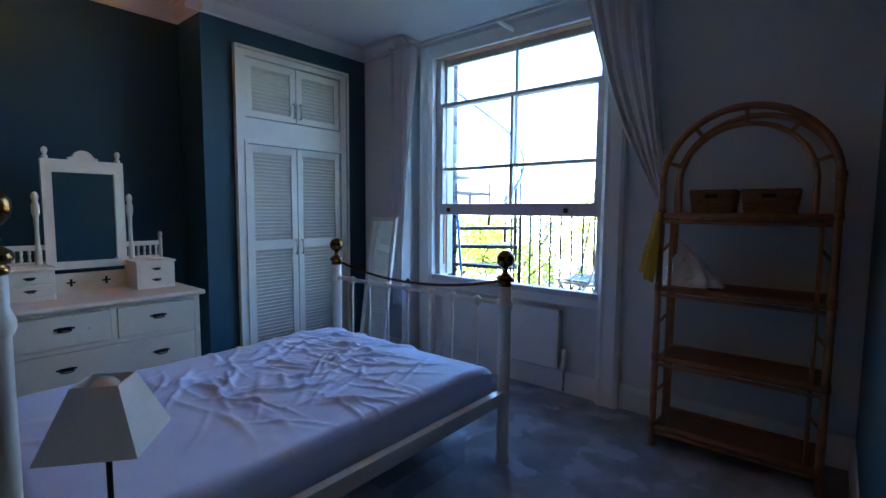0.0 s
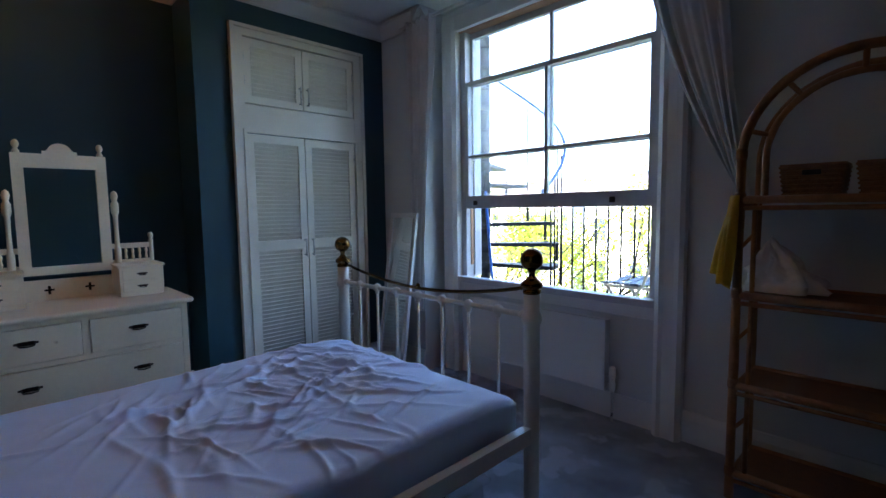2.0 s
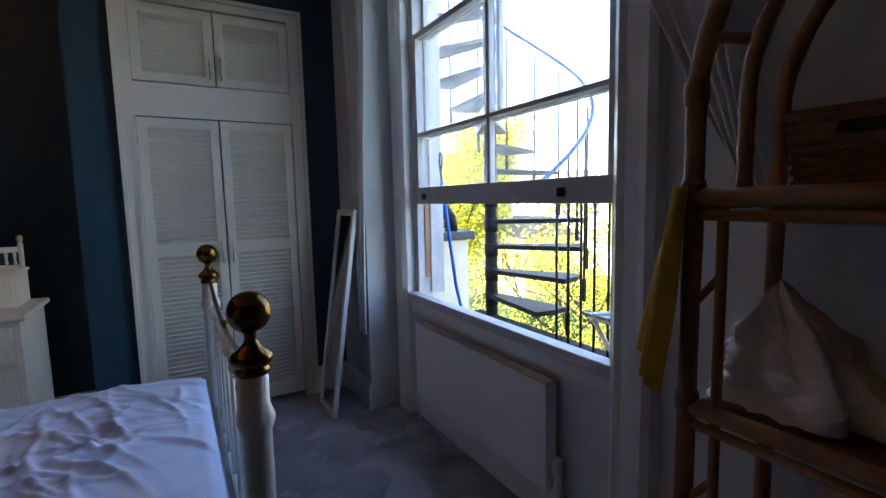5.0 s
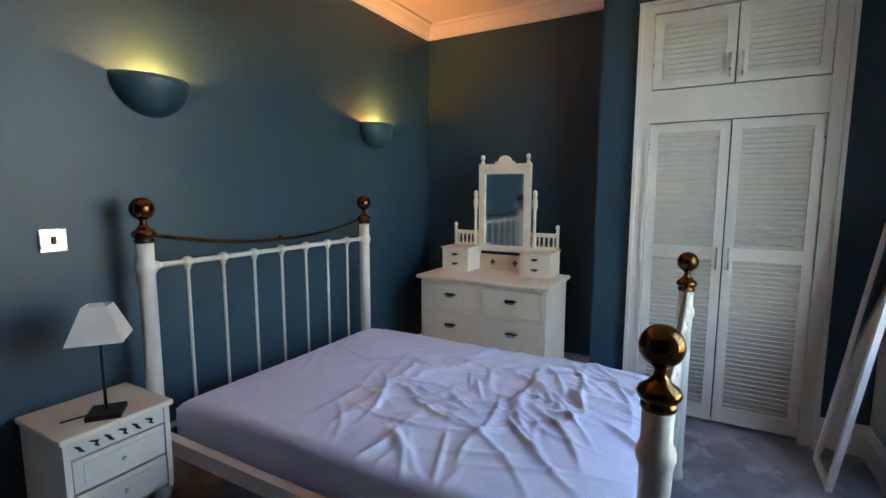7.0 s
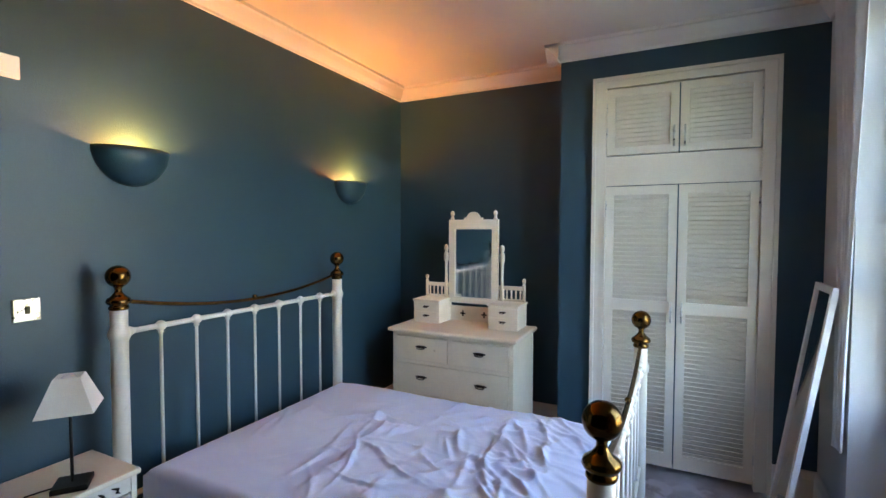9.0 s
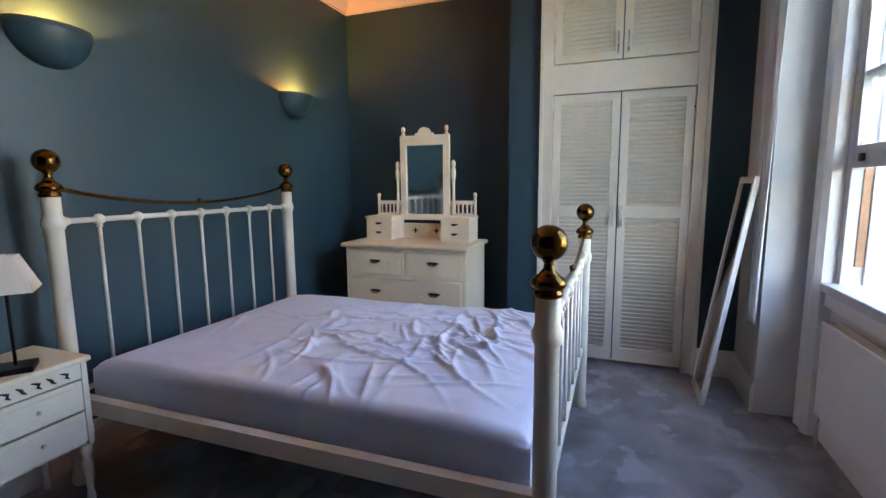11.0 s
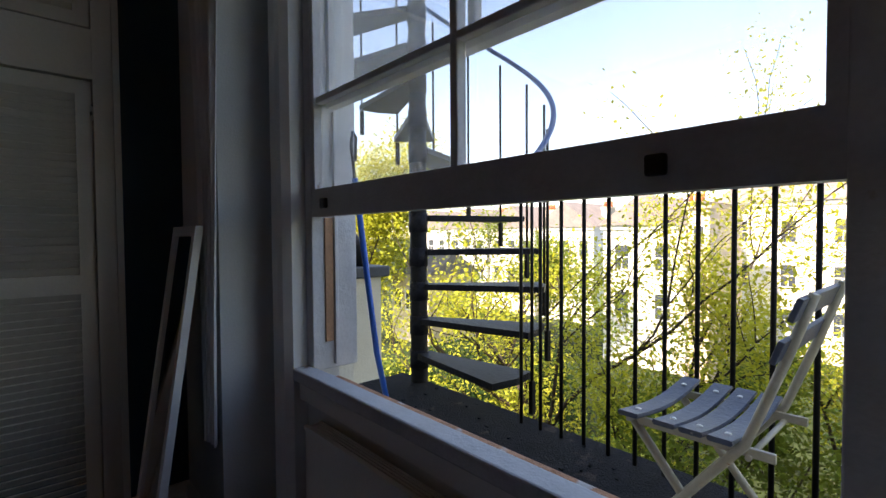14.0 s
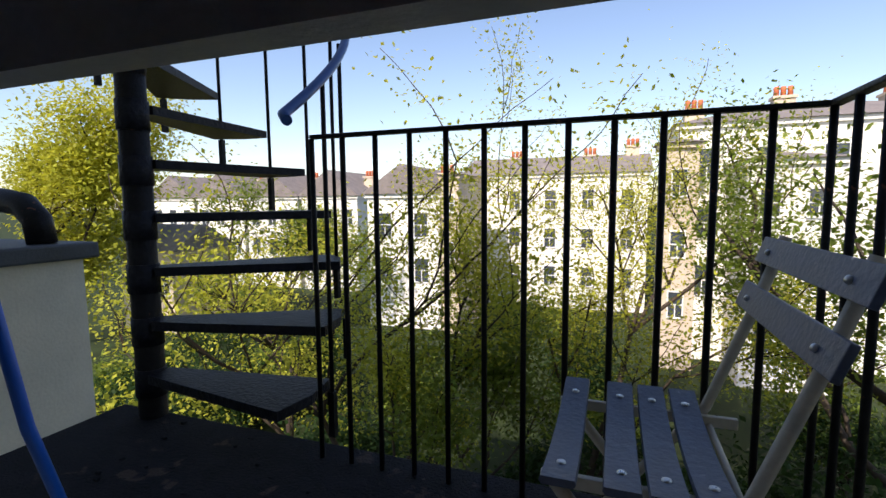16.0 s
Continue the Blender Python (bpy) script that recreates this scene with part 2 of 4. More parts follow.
def part(name, bm, material, parent=None, label=""):
    if isinstance(bm, bmesh.types.BMesh):
        bmesh.ops.recalc_face_normals(bm, faces=bm.faces)
        me = bpy.data.meshes.new(name)
        bm.to_mesh(me)
        bm.free()
    else:
        me = bm
    if not me.materials:
        me.materials.append(material)
    ob = new(name, me)
    if parent:
        ob.parent = parent
    if label:
        ob["label"] = label
    return ob


def thing(name, label, category, group="", kind="", at=None):
    ob = new(name)
    ob.empty_display_size = 0.05
    if at:
        ob.matrix_world = at
    return tagged(ob, label, category, group, kind)


def setting(name, bm, material, label, category="structure"):
    return tagged(part(name, bm, material), label, category, kind="structure")


def box_list(*boxes):
    bm = bmesh.new()
    for b in boxes:
        bm_box(*b, bm=bm)
    return bm


def surface(name, grid, material, parent=None, thick=0.0, label=""):
    """A smooth sheet from rows of points."""
    rows, cols = len(grid), len(grid[0])
    me = bpy.data.meshes.new(name)
    me.from_pydata([tuple(p) for row in grid for p in row], [], [(r * cols + c, r * cols + c + 1, (r + 1) * cols + c + 1, (r + 1) * cols + c) for r in range(rows - 1) for c in range(cols - 1)])
    me.polygons.foreach_set("use_smooth", [True] * len(me.polygons))
    ob = part(name, me, material, parent, label)
    if thick:
        s = ob.modifiers.new("thickness", "SOLIDIFY")
        s.thickness, s.offset = thick, 0
    return ob


# ---- room shell ----
XW, XA, XE, YS, YN, ZC = -2.79, -3.16, 0.795, 0.395, 3.62, 2.80
YD = YS - 0.12
YP, XP = 3.385, -2.30   # the thicker wall between cupboard and window
YB = 1.91            # where the cupboard's wall begins
X0, X1, Z0, Z1 = -2.11, -0.58, 0.76, 2.70   # window opening
setting("floor", bm_box(-3.4, YD, -0.12, 1.0, 3.75, 0), CARPET, "mottled grey-blue fitted carpet on the bedroom floor", "carpet")
setting("ceiling", bm_box(-3.4, YD, ZC, 1.0, 3.75, ZC + 0.12), CEIL, "plain white plaster ceiling of the bedroom", "ceiling")
DX0, DX1, DZ = -0.055, 0.765, 2.03
setting("wall_south", box_list((-3.4, YD, 0, DX0, YS, ZC), (DX1, YD, 0, XE, YS, ZC), (DX0, YD, DZ, DX1, YS, ZC)), BLUE, "dark teal-blue painted wall with an open doorway", "wall")
setting("wall_alcove", bm_box(XA - 0.15, YS, 0, XA, YB, ZC), BLUE, "dark teal-blue painted alcove wall behind the dresser", "wall")
CY0, CY1, CZ = 2.13, 3.165, 2.545   # cupboard opening
setting("wall_west", box_list((XA - 0.15, YB, 0, XW, CY0, ZC), (XW - 0.12, CY1, 0, XW, YN, ZC), (XW - 0.12, CY0, CZ, XW, CY1, ZC), (XA - 0.15, CY0, 0, XW - 0.12, YN, ZC)), BLUE, "dark teal-blue painted wall round the fitted cupboard", "wall")
setting("wall_east", bm_box(XE, YD, 0, XE + 0.15, YN, ZC), BLUE, "dark blue painted side wall of the bedroom", "wall")
setting("wall_north", box_list((-3.4, YP, 0, XP, 3.75, ZC), (XP, YN, 0, X0, 3.75, ZC), (X1, YN, 0, 1.0, 3.75, ZC), (X0, YN, 0, X1, 3.75, Z0 - 0.11), (X0, YN, Z1, X1, 3.75, ZC)), WHITE_WALL, "white painted window wall", "wall")
# hall behind the doorway
setting("wall_hall", box_list((-1.2, -1.3, 0, 2.0, -1.2, ZC), (-1.3, -1.3, 0, -1.2, YD - 0.003, ZC), (2.0, -1.3, 0, 2.1, YD - 0.003, ZC), (XE + 0.15, YD - 0.05, 0, 2.0, YD - 0.003, ZC)), HALLP, "plain pale walls of the hall", "wall")
setting("floor_hall", bm_box(-1.3, -1.3, -0.12, 2.1, YD - 0.003, -0.002), CARPET, "grey carpet in the hall", "carpet")
setting("ceiling_hall", bm_box(-1.3, -1.3, ZC, 2.1, YD - 0.003, ZC + 0.1), CEIL, "plain white hall ceiling", "ceiling")


def extrude_profile(prof, a, b, out, bm):
    """A moulding: (out, down) pairs swept from a to b along a wall whose room side is the direction out; level with z of a."""
    a, b, out = Vector(a), Vector(b), Vector(out)
    ra = [bm.verts.new(a + out * o + Vector((0, 0, h))) for o, h in prof]
    rb = [bm.verts.new(b + out * o + Vector((0, 0, h))) for o, h in prof]
    k = len(prof)
    for i in range(k):
        bm.faces.new((ra[i], ra[(i + 1) % k], rb[(i + 1) % k], rb[i]))
    bm.faces.new(ra[::-1])
    bm.faces.new(rb)


CORN = [(0, 0), (0, -0.105), (0.012, -0.105), (0.014, -0.09), (0.03, -0.075), (0.05, -0.055), (0.068, -0.03), (0.075, -0.022), (0.095, -0.02), (0.095, 0)]
bm = bmesh.new()
for a, b, o in (((XA, YS, ZC), (XE, YS, ZC), (0, 1, 0)), ((XA, YS, ZC), (XA, YB, ZC), (1, 0, 0)), ((XA, YB, ZC), (XW + 0.095, YB, ZC), (0, -1, 0)),
                ((XW, YB - 0.095, ZC), (XW, YP, ZC), (1, 0, 0)), ((XE, YS, ZC), (XE, YN, ZC), (-1, 0, 0)), ((XW, YP, ZC), (XP + 0.095, YP, ZC), (0, -1, 0)), ((XP, YP - 0.095, ZC), (XP, YN, ZC), (1, 0, 0)), ((XP, YN, ZC), (XE, YN, ZC), (0, -1, 0))):
    extrude_profile(CORN, a, b, o, bm)
setting("cornice", bm, CEIL, "white moulded plaster cornice round the ceiling", "cornice")
SKIRT = [(0, 0), (0.018, 0), (0.018, 0.13), (0.012, 0.15), (0.008, 0.17), (0, 0.175)]
bm = bmesh.new()
for a, b, o in (((XA, YS, 0), (DX0 - 0.08, YS, 0), (0, 1, 0)), ((XA, YS, 0), (XA, YB, 0), (1, 0, 0)), ((XA, YB, 0), (XW + 0.018, YB, 0), (0, -1, 0)),
                ((XW, YB, 0), (XW, CY0 - 0.005, 0), (1, 0, 0)), ((XW, CY1 + 0.005, 0), (XW, YP, 0), (1, 0, 0)), ((XE, YS, 0), (XE, YN, 0), (-1, 0, 0)),
                ((XW, YP, 0), (XP - 0.002, YP, 0), (0, -1, 0)), ((-0.46, YN, 0), (XE, YN, 0), (0, -1, 0))):
    extrude_profile(SKIRT, a, b, o, bm)
setting("baseboard", bm, TRIM, "white moulded skirting board along the walls", "skirting board")
setting("door_frame", box_list((DX0 - 0.08, YS + 0.001, 0, DX0, YS + 0.02, DZ + 0.08), (DX0, YS + 0.001, DZ, DX1, YS + 0.02, DZ + 0.08), (DX0, YD - 0.005, 0, DX0 + 0.02, YS + 0.012, DZ), (DX1 - 0.02, YD - 0.005, 0, DX1, YS + 0.012, DZ)), TRIM, "white painted frame of the open doorway", "door frame")

# ---- sash window ----
YSASH = 3.655
win = thing("window_1", "white painted sash window with its lower sash pushed up", "window", kind="structure")
for x in (X0, X1 - 0.05):
    part("jamb", bm_box(x, YN + 0.002, Z0, x + 0.05, 3.80, Z1, 0.003), SASHW, win)
part("window_head", bm_box(X0, YN - 0.02, Z1 - 0.06, X1, 3.80, Z1, 0.004), WOODRAW, win, "bare brown wood above the sashes")
part("window_sill", bm_box(X0, 3.565, Z0 - 0.03, X1, 3.632, Z0 + 0.014, 0.006), SASHW, win)
part("outer_sill", bm_box(X0 + 0.002, 3.634, Z0 - 0.105, X1 - 0.002, 3.75, Z0 - 0.045, 0.012), BRICKSILL, win, "worn terracotta outer sill with flaking paint")
part("sash_channel", bm_box(X0 + 0.0505, 3.668, Z0 + 0.10, X0 + 0.058, 3.70, 1.303, 0.002), WOODRAW, win, "bare brown wooden sash channel")
part("parting_bead", bm_box(X0 + 0.0505, 3.702, Z0 + 0.015, X0 + 0.066, 3.716, 1.68, 0.003), SASHW, win)
GX0, GX1, GM = X0 + 0.05, X1 - 0.05, -1.34


def sash(y0, y1, z0, z1, bottom, top, bars):
    sh = part("sash", box_list((GX0, y0, z0, GX1, y1, z0 + bottom), (GX0, y0, z1 - top, GX1, y1, z1),
                               (GX0, y0, z0 + bottom, GX0 + 0.022, y1, z1 - top), (GX1 - 0.022, y0, z0 + bottom, GX1, y1, z1 - top)), SASHW, win)
    part("glazing_bar", bm_box(GM - 0.013, y0 + 0.004, z0 + bottom, GM + 0.013, y1 - 0.004, z1 - top, 0.004), SASHW, sh)
    for z in bars:
        part("glazing_bar", bm_box(GX0 + 0.022, y0 + 0.005, z - 0.011, GX1 - 0.022, y1 - 0.005, z + 0.011, 0.004), SASHW, sh)
    zs = [z0 + bottom, *bars, z1 - top]
    for a, b in zip(zs, zs[1:]):
        for xa, xb in ((GX0 + 0.02, GM - 0.012), (GM + 0.012, GX1 - 0.02)):
            pane = part("pane", bm_box(xa, y1 - 0.014, a, xb, y1 - 0.011, b), GLASS, sh)
            pane.visible_shadow = False
    return sh


low = sash(3.625, 3.665, 1.305, 2.265, 0.095, 0.03, [1.703])
sash(3.685, 3.72, 1.69, Z1 - 0.06, 0.028, 0.045, [2.25])
for x in (GX0 + 0.10, -0.86):
    part("sash_lift", bm_box(x - 0.017, 3.608, 1.33, x + 0.017, 3.624, 1.365, 0.005), DARKMETAL, low)
# casing down to the floor, panel below the window
CASE = [(0, 0), (0.15, 0), (0.15, 0.05), (0.13, 0.068), (0.10, 0.06), (0.05, 0.06), (0.03, 0.072), (0, 0.05)]
for xs, sgn in ((X0 - 0.0, -1), (X1 + 0.0, 1)):
    bm = bmesh.new()
    prof = [(xs + sgn * u, YN - v) for u, v in CASE]
    lo, hi = [[bm.verts.new((x, y, z)) for x, y in prof] for z in (0, Z1 + 0.05)]
    for i in range(len(prof)):
        bm.faces.new((lo[i], lo[(i + 1) % len(prof)], hi[(i + 1) % len(prof)], hi[i]))
    bm.faces.new(lo), bm.faces.new(hi)
    setting("window_casing", bm, TRIM, "tall white moulded window casing reaching the floor", "window trim")
setting("window_panel", box_list((X0, YN - 0.012, 0, X1, YN - 0.001, 0.16), (X0, YN - 0.03, 0.66, X1, YN - 0.001, Z0 - 0.031), (X0, YN - 0.06, Z1 - 0.055, X1, YN - 0.021, Z1 + 0.05)), TRIM, "white boarded panel below the window", "window trim")

# ---- house outside, balcony ----
GZ = -7.0
setting("ground", bm_box(-900, -900, GZ - 0.3, 900, 900, GZ), GRASS, "green overgrown garden ground below the house", "ground")
house = thing("house", "cream rendered house that the bedroom belongs to", "house", kind="structure")
EX0, EX1, EZ = -2.2, -0.46, 2.74
part("wall", box_list((-7, 3.752, GZ, EX0, 3.87, 8.0), (EX1, 3.752, GZ, 6, 3.87, 8.0), (EX0, 3.752, GZ, EX1, 3.85, Z0 - 0.16), (EX0, 3.752, EZ, EX1, 3.87, 8.0)), RENDER, house)
part("wall", box_list((-7, -7, GZ, -6.8, 3.75, 8.0), (5.8, -7, GZ, 6, 3.75, 8.0), (-7, -7.2, GZ, 6, -7, 8.0)), RENDER, house)
part("roof", bm_box(-7.2, -7.3, 8.0, 6.2, 4.1, 8.2), SLATE, house)

# ---- bed ----
def bedstead():
    bed = thing("bed_frame", "cream enamelled metal double bed frame with brass ball finials", "bed frame")
    bx0, bx1, yh, yf = -2.06, -0.645, 0.555, 2.49
    for x in (bx0, bx1):
        for y, top in ((yh, 1.21), (yf, 0.955)):
            p = part("post", bm_lathe([(0.024, 0), (0.036, 0.004), (0.040, 0.03), (0.034, 0.05), (0.030, 0.07), (0.033, 0.09), (0.033, top - 0.13), (0.037, top - 0.125),
                                       (0.042, top - 0.11), (0.042, top - 0.095), (0.036, top - 0.08), (0.033, top - 0.07), (0.033, top)], 18, (x, y, 0)), BEDWHITE, bed)
            part("finial", bm_lathe([(0.034, top), (0.038, top + 0.006), (0.036, top + 0.016), (0.030, top + 0.02), (0.042, top + 0.026), (0.047, top + 0.036), (0.042, top + 0.048),
                                     (0.026, top + 0.06), (0.014, top + 0.075), (0.013, top + 0.09), (0.018, top + 0.096)] + ball(0.047, top + 0.14, 18)[2:], 32, (x, y, 0)), BRASS, p, "aged brass ball finial")
    for y, rail, arc_end, arc_mid, low in ((yh, 1.112, 1.25, 1.165, 0.40), (yf, 0.862, 0.985, 0.90, 0.34)):
        part("cross_rail", bm_tube([(bx0, y, rail), (bx1, y, rail)], 0.012, 12), BEDWHITE, bed)
        part("cross_rail", bm_tube([(bx0, y, low), (bx1, y, low)], 0.012, 12), BEDWHITE, bed)
        pts = [(bx0 + (bx1 - bx0) * k / 24, y, arc_mid + (arc_end - arc_mid) * abs(2 * k / 24 - 1) ** 2.0) for k in range(25)]
        part("arched_rail", bm_tube(pts, 0.009, 10), BRASS, bed, "sagging aged brass rail")
        part("rail_knob", bm_lathe(ball(0.013, arc_mid + 0.012), 12, ((bx0 + bx1) / 2, y, 0)), BRASS, bed)
        for k in range(1, 8):
            x = bx0 + (bx1 - bx0) * k / 8
            s = part("spindle", bm_tube([(x, y, low), (x, y, rail)], 0.0075, 10), BEDWHITE, bed)
            part("boss", bm_lathe([(0.008, rail - 0.034), (0.014, rail - 0.03)] + ball(0.024, rail, 8)[1:], 14, (x, y, 0)), BEDWHITE, s)
        for x, sg in ((bx0, 1), (bx1, -1)):
            part("rail_collar", bm_tube([(x + sg * 0.025, y, rail), (x + sg * 0.045, y, rail), (x + sg * 0.06, y, rail)], [0.022, 0.02, 0.012], 12), BEDWHITE, bed)
    for x, sg in ((bx0, 1), (bx1, -1)):
        part("side_rail", box_list((x - 0.02, yh + 0.03, 0.335, x + 0.02, yf - 0.03, 0.40), (min(x, x + sg * 0.06), yh + 0.03, 0.332, max(x, x + sg * 0.06), yf - 0.03, 0.338)), BEDWHITE, bed)
    for k in range(12):
        y = 0.66 + k * 0.155
        part("bed_slat", bm_box(bx0 + 0.02, y, 0.338, bx1 - 0.02, y + 0.06, 0.352), BLACKM, bed)


bedstead()
rng = random.Random(5)
RIDGES = []
for k in range(95):
    a = rng.uniform(0, 6.28)
    r = rng.uniform(0.05, 0.55)
    cx, cy = (-1.42, -1.15, -1.5)[k % 3] + r * math.cos(a) * 0.9, (1.45, 1.8, 2.05)[k % 3] + r * math.sin(a) * 0.95
    RIDGES.append((cx, cy, a * 0.5 + rng.gauss(0.6, 0.8), rng.uniform(0.06, 0.20), rng.uniform(0.009, 0.018), rng.uniform(0.006, 0.019)))
for k in range(26):
    RIDGES.append((rng.uniform(-1.95, -0.75), rng.uniform(0.7, 2.4), rng.uniform(0, 3.14), rng.uniform(0.1, 0.3), rng.uniform(0.010, 0.022), rng.uniform(0.004, 0.010)))
for k in range(9):
    RIDGES.append((rng.uniform(-1.95, -1.5), rng.uniform(1.9, 2.35), rng.gauss(0.9, 0.3), rng.uniform(0.15, 0.3), 0.013, rng.uniform(0.007, 0.014)))


def wrinkle(x, y):
    z = 0.0
    for cx, cy, a, ln, w, h in RIDGES:
        dx, dy = x - cx, y - cy
        u = dx * math.cos(a) + dy * math.sin(a)
        if abs(u) > 2.4 * ln:
            continue
        v = -dx * math.sin(a) + dy * math.cos(a) + 0.9 * u * u * math.sin(cx * 40)
        if abs(v) < 3.2 * w:
            z += h * math.exp(-(u / ln) ** 2 - (v / w) ** 2)
    return z + 0.006 * noise.noise(Vector((x * 2.2, y * 2.2, 0))) + 0.0022 * noise.noise(Vector((x * 13, y * 13, 3)))


def mattress():
    mx0, mx1, my0, my1, top, bot, rr = -2.005, -0.69, 0.62, 2.445, 0.542, 0.352, 0.045
    side = 9
    nu, nv = 170, 220

    def axis(n, a, b):
        out = [(a, (bot - top) + (top - rr - bot) * k / side) for k in range(side)]
        out += [(a + rr - rr * math.cos(t), -rr + rr * math.sin(t)) for t in [math.pi / 2 * k / 5 for k in range(6)]]
        mid = [(a + rr + (b - a - 2 * rr) * k / n, 0.0) for k in range(1, n)]
        return out + mid + [(a + b - p, d) for p, d in reversed(out)]
    ua, va = axis(nu, mx0, mx1), axis(nv, my0, my1)
    grid = []
    for y, dv in va:
        row = []
        for x, du in ua:
            d = min(du, dv)
            z = top + d
            px, py = x, y
            if d > -rr:
                z += wrinkle(x, y) * (1 + d / rr) - 0.035 * (max(0, (0.25 - (y - my0))) / 0.25) ** 2 * 0.5 - 0.02 * (max(0, (0.22 - (my1 - y))) / 0.22) ** 2
            else:
                q = min(1, (-rr - d) / 0.05) * 0.006 * noise.noise(Vector((x * 5, y * 5, z * 2))) 
                px += q * (1 if x > -1.35 else -1)
                py += q * (1 if y > 1.6 else -1)
            row.append((px, py, z))
        grid.append(row)
    m = thing("mattress", "mattress under a rumpled lavender-white fitted sheet on the bed", "mattress")
    surface("fitted_sheet", grid, SHEET, m)
    part("mattress_core", bm_box(mx0 + 0.04, my0 + 0.04, 0.353, mx1 - 0.04, my1 - 0.04, 0.45, 0.02), PLASTIC, m)


mattress()


def underbed_box():
    b = thing("storage_box", "clear plastic lidded storage box under the bed", "storage box")
    part("body", bm_box(-1.25, 1.75, 0.0, -0.78, 2.35, 0.15, 0.02), CLEARP, b)
    part("lid", bm_box(-1.27, 1.73, 0.151, -0.76, 2.37, 0.175, 0.008), CLEARP, b)


underbed_box()


# ---- dressing chest with mirror ----
def pull(parent, x, y, z, s=1.0):
    bm = bmesh.new()
    bm_box(x, y - 0.030 * s, z - 0.010 * s, x + 0.003, y + 0.030 * s, z + 0.010 * s, 0.001, bm)
    bm_box(x + 0.0005, y - 0.045 * s, z - 0.004 * s, x + 0.003, y + 0.045 * s, z + 0.007 * s, 0.001, bm)
    bm_tube([(x + 0.004, y - 0.032 * s, z), (x + 0.018, y - 0.026 * s, z - 0.010 * s), (x + 0.02, y, z - 0.013 * s), (x + 0.018, y + 0.026 * s, z - 0.010 * s), (x + 0.004, y + 0.032 * s, z)], 0.0035 * s, 6, bm)
    part("drawer_pull", bm, DARKMETAL, parent, "dark metal drop handle")


def dresser():
    d = thing("dressing_chest", "cream distressed wooden dressing chest with a swing mirror", "dressing table", at=pose(0.02, -0.062, -0.008))
    xb, xf, y0, y1, zt = -2.94, -2.46, 0.83, 1.76, 0.84
    panels = [(xb, y0, 0.09, xf, y0 + 0.03, zt - 0.03), (xb, y1 - 0.03, 0.09, xf, y1, zt - 0.03), (xb, y0 + 0.03, 0.09, xb + 0.02, y1 - 0.03, zt - 0.03), (xb + 0.02, y0 + 0.03, 0.09, xf - 0.02, y1 - 0.03, 0.11),
                                 (xf - 0.03, y0 + 0.03, 0.585, xf - 0.002, y1 - 0.03, 0.61), (xf - 0.03, y0 + 0.03, 0.345, xf - 0.002, y1 - 0.03, 0.37), (xf - 0.03, y0 + 0.03, 0.785, xf - 0.002, y1 - 0.03, 0.81), (xf - 0.03, 1.28, 0.61, xf - 0.002, 1.31, 0.785)]
    for nm, q in zip(("side_panel", "side_panel", "back_panel", "bottom_panel", "drawer_divider", "drawer_divider", "drawer_divider", "drawer_divider"), panels):
        part(nm, bm_box(*q), CREAM, d)
    for y in (y0, y1 - 0.06):
        for x in (xb, xf - 0.06):
            part("foot", bm_box(x, y, 0.008, x + 0.06, y + 0.06, 0.089, 0.006), CREAM, d)
    part("top", bm_box(xb - 0.01, y0 - 0.03, zt - 0.03, xf + 0.035, y1 + 0.03, zt, 0.012), CREAM, d)
    for a, b, z0, z1, pulls in ((y0 + 0.033, 1.277, 0.613, 0.782, [1.07]), (1.313, y1 - 0.033, 0.613, 0.782, [1.52]), (y0 + 0.033, y1 - 0.033, 0.373, 0.582, [1.07, 1.53]), (y0 + 0.033, y1 - 0.033, 0.115, 0.342, [1.07, 1.53])):
        dr = part("drawer", bm_box(xf - 0.022, a, z0, xf + 0.004, b, z1, 0.003), CREAM, d)
        for y in pulls:
            pull(dr, xf + 0.004, y, (z0 + z1) / 2 + 0.015)
    # small side drawer boxes with galleries
    for ya, yb in ((0.87, 1.09), (1.49, 1.71)):
        bx = part("drawer_box", bm_box(-2.93, ya, zt, -2.70, yb, 1.005, 0.003), CREAM, d)
        part("box_top", bm_box(-2.935, ya - 0.008, 1.005, -2.69, yb + 0.008, 1.02, 0.004), CREAM, bx)
        for z in (0.865, 0.935):
            sd = part("small_drawer", bm_box(-2.702, ya + 0.015, z, -2.696, yb - 0.015, z + 0.06, 0.002), CREAM, bx)
            pull(sd, -2.696, (ya + yb) / 2, z + 0.032, 0.6)
        yo = ya + 0.012 if ya < 1.2 else yb - 0.012
        part("gallery_post", bm_lathe([(0.012, 1.02), (0.012, 1.14), (0.015, 1.145), (0.008, 1.155), (0.013, 1.168), (0.016, 1.178), (0.011, 1.192), (0.002, 1.197)], 12, (-2.90, yo, 0)), CREAM, bx)
        part("gallery_rail", box_list((-2.907, ya + 0.005, 1.105, -2.893, yb - 0.005, 1.135), (-2.907, ya + 0.005, 1.02, -2.893, yb - 0.005, 1.038)), CREAM, bx)
        for k in range(5):
            y = ya + 0.04 + k * 0.035
            part("baluster", bm_lathe([(0.005, 1.038), (0.009, 1.05), (0.005, 1.07), (0.009, 1.09), (0.005, 1.105)], 8, (-2.90, y, 0)), CREAM, bx)
    bm = box_list((-2.925, 1.09, zt, -2.905, 1.49, 0.955))
    part("back_rail", bm, CREAM, d)
    for y in (1.20, 1.38):
        part("cross_cutout", box_list((-2.904, y - 0.022, 0.893, -2.902, y + 0.022, 0.903), (-2.9035, y - 0.006, 0.875, -2.9015, y + 0.006, 0.921)), BLACKM, d, "dark pierced cross")
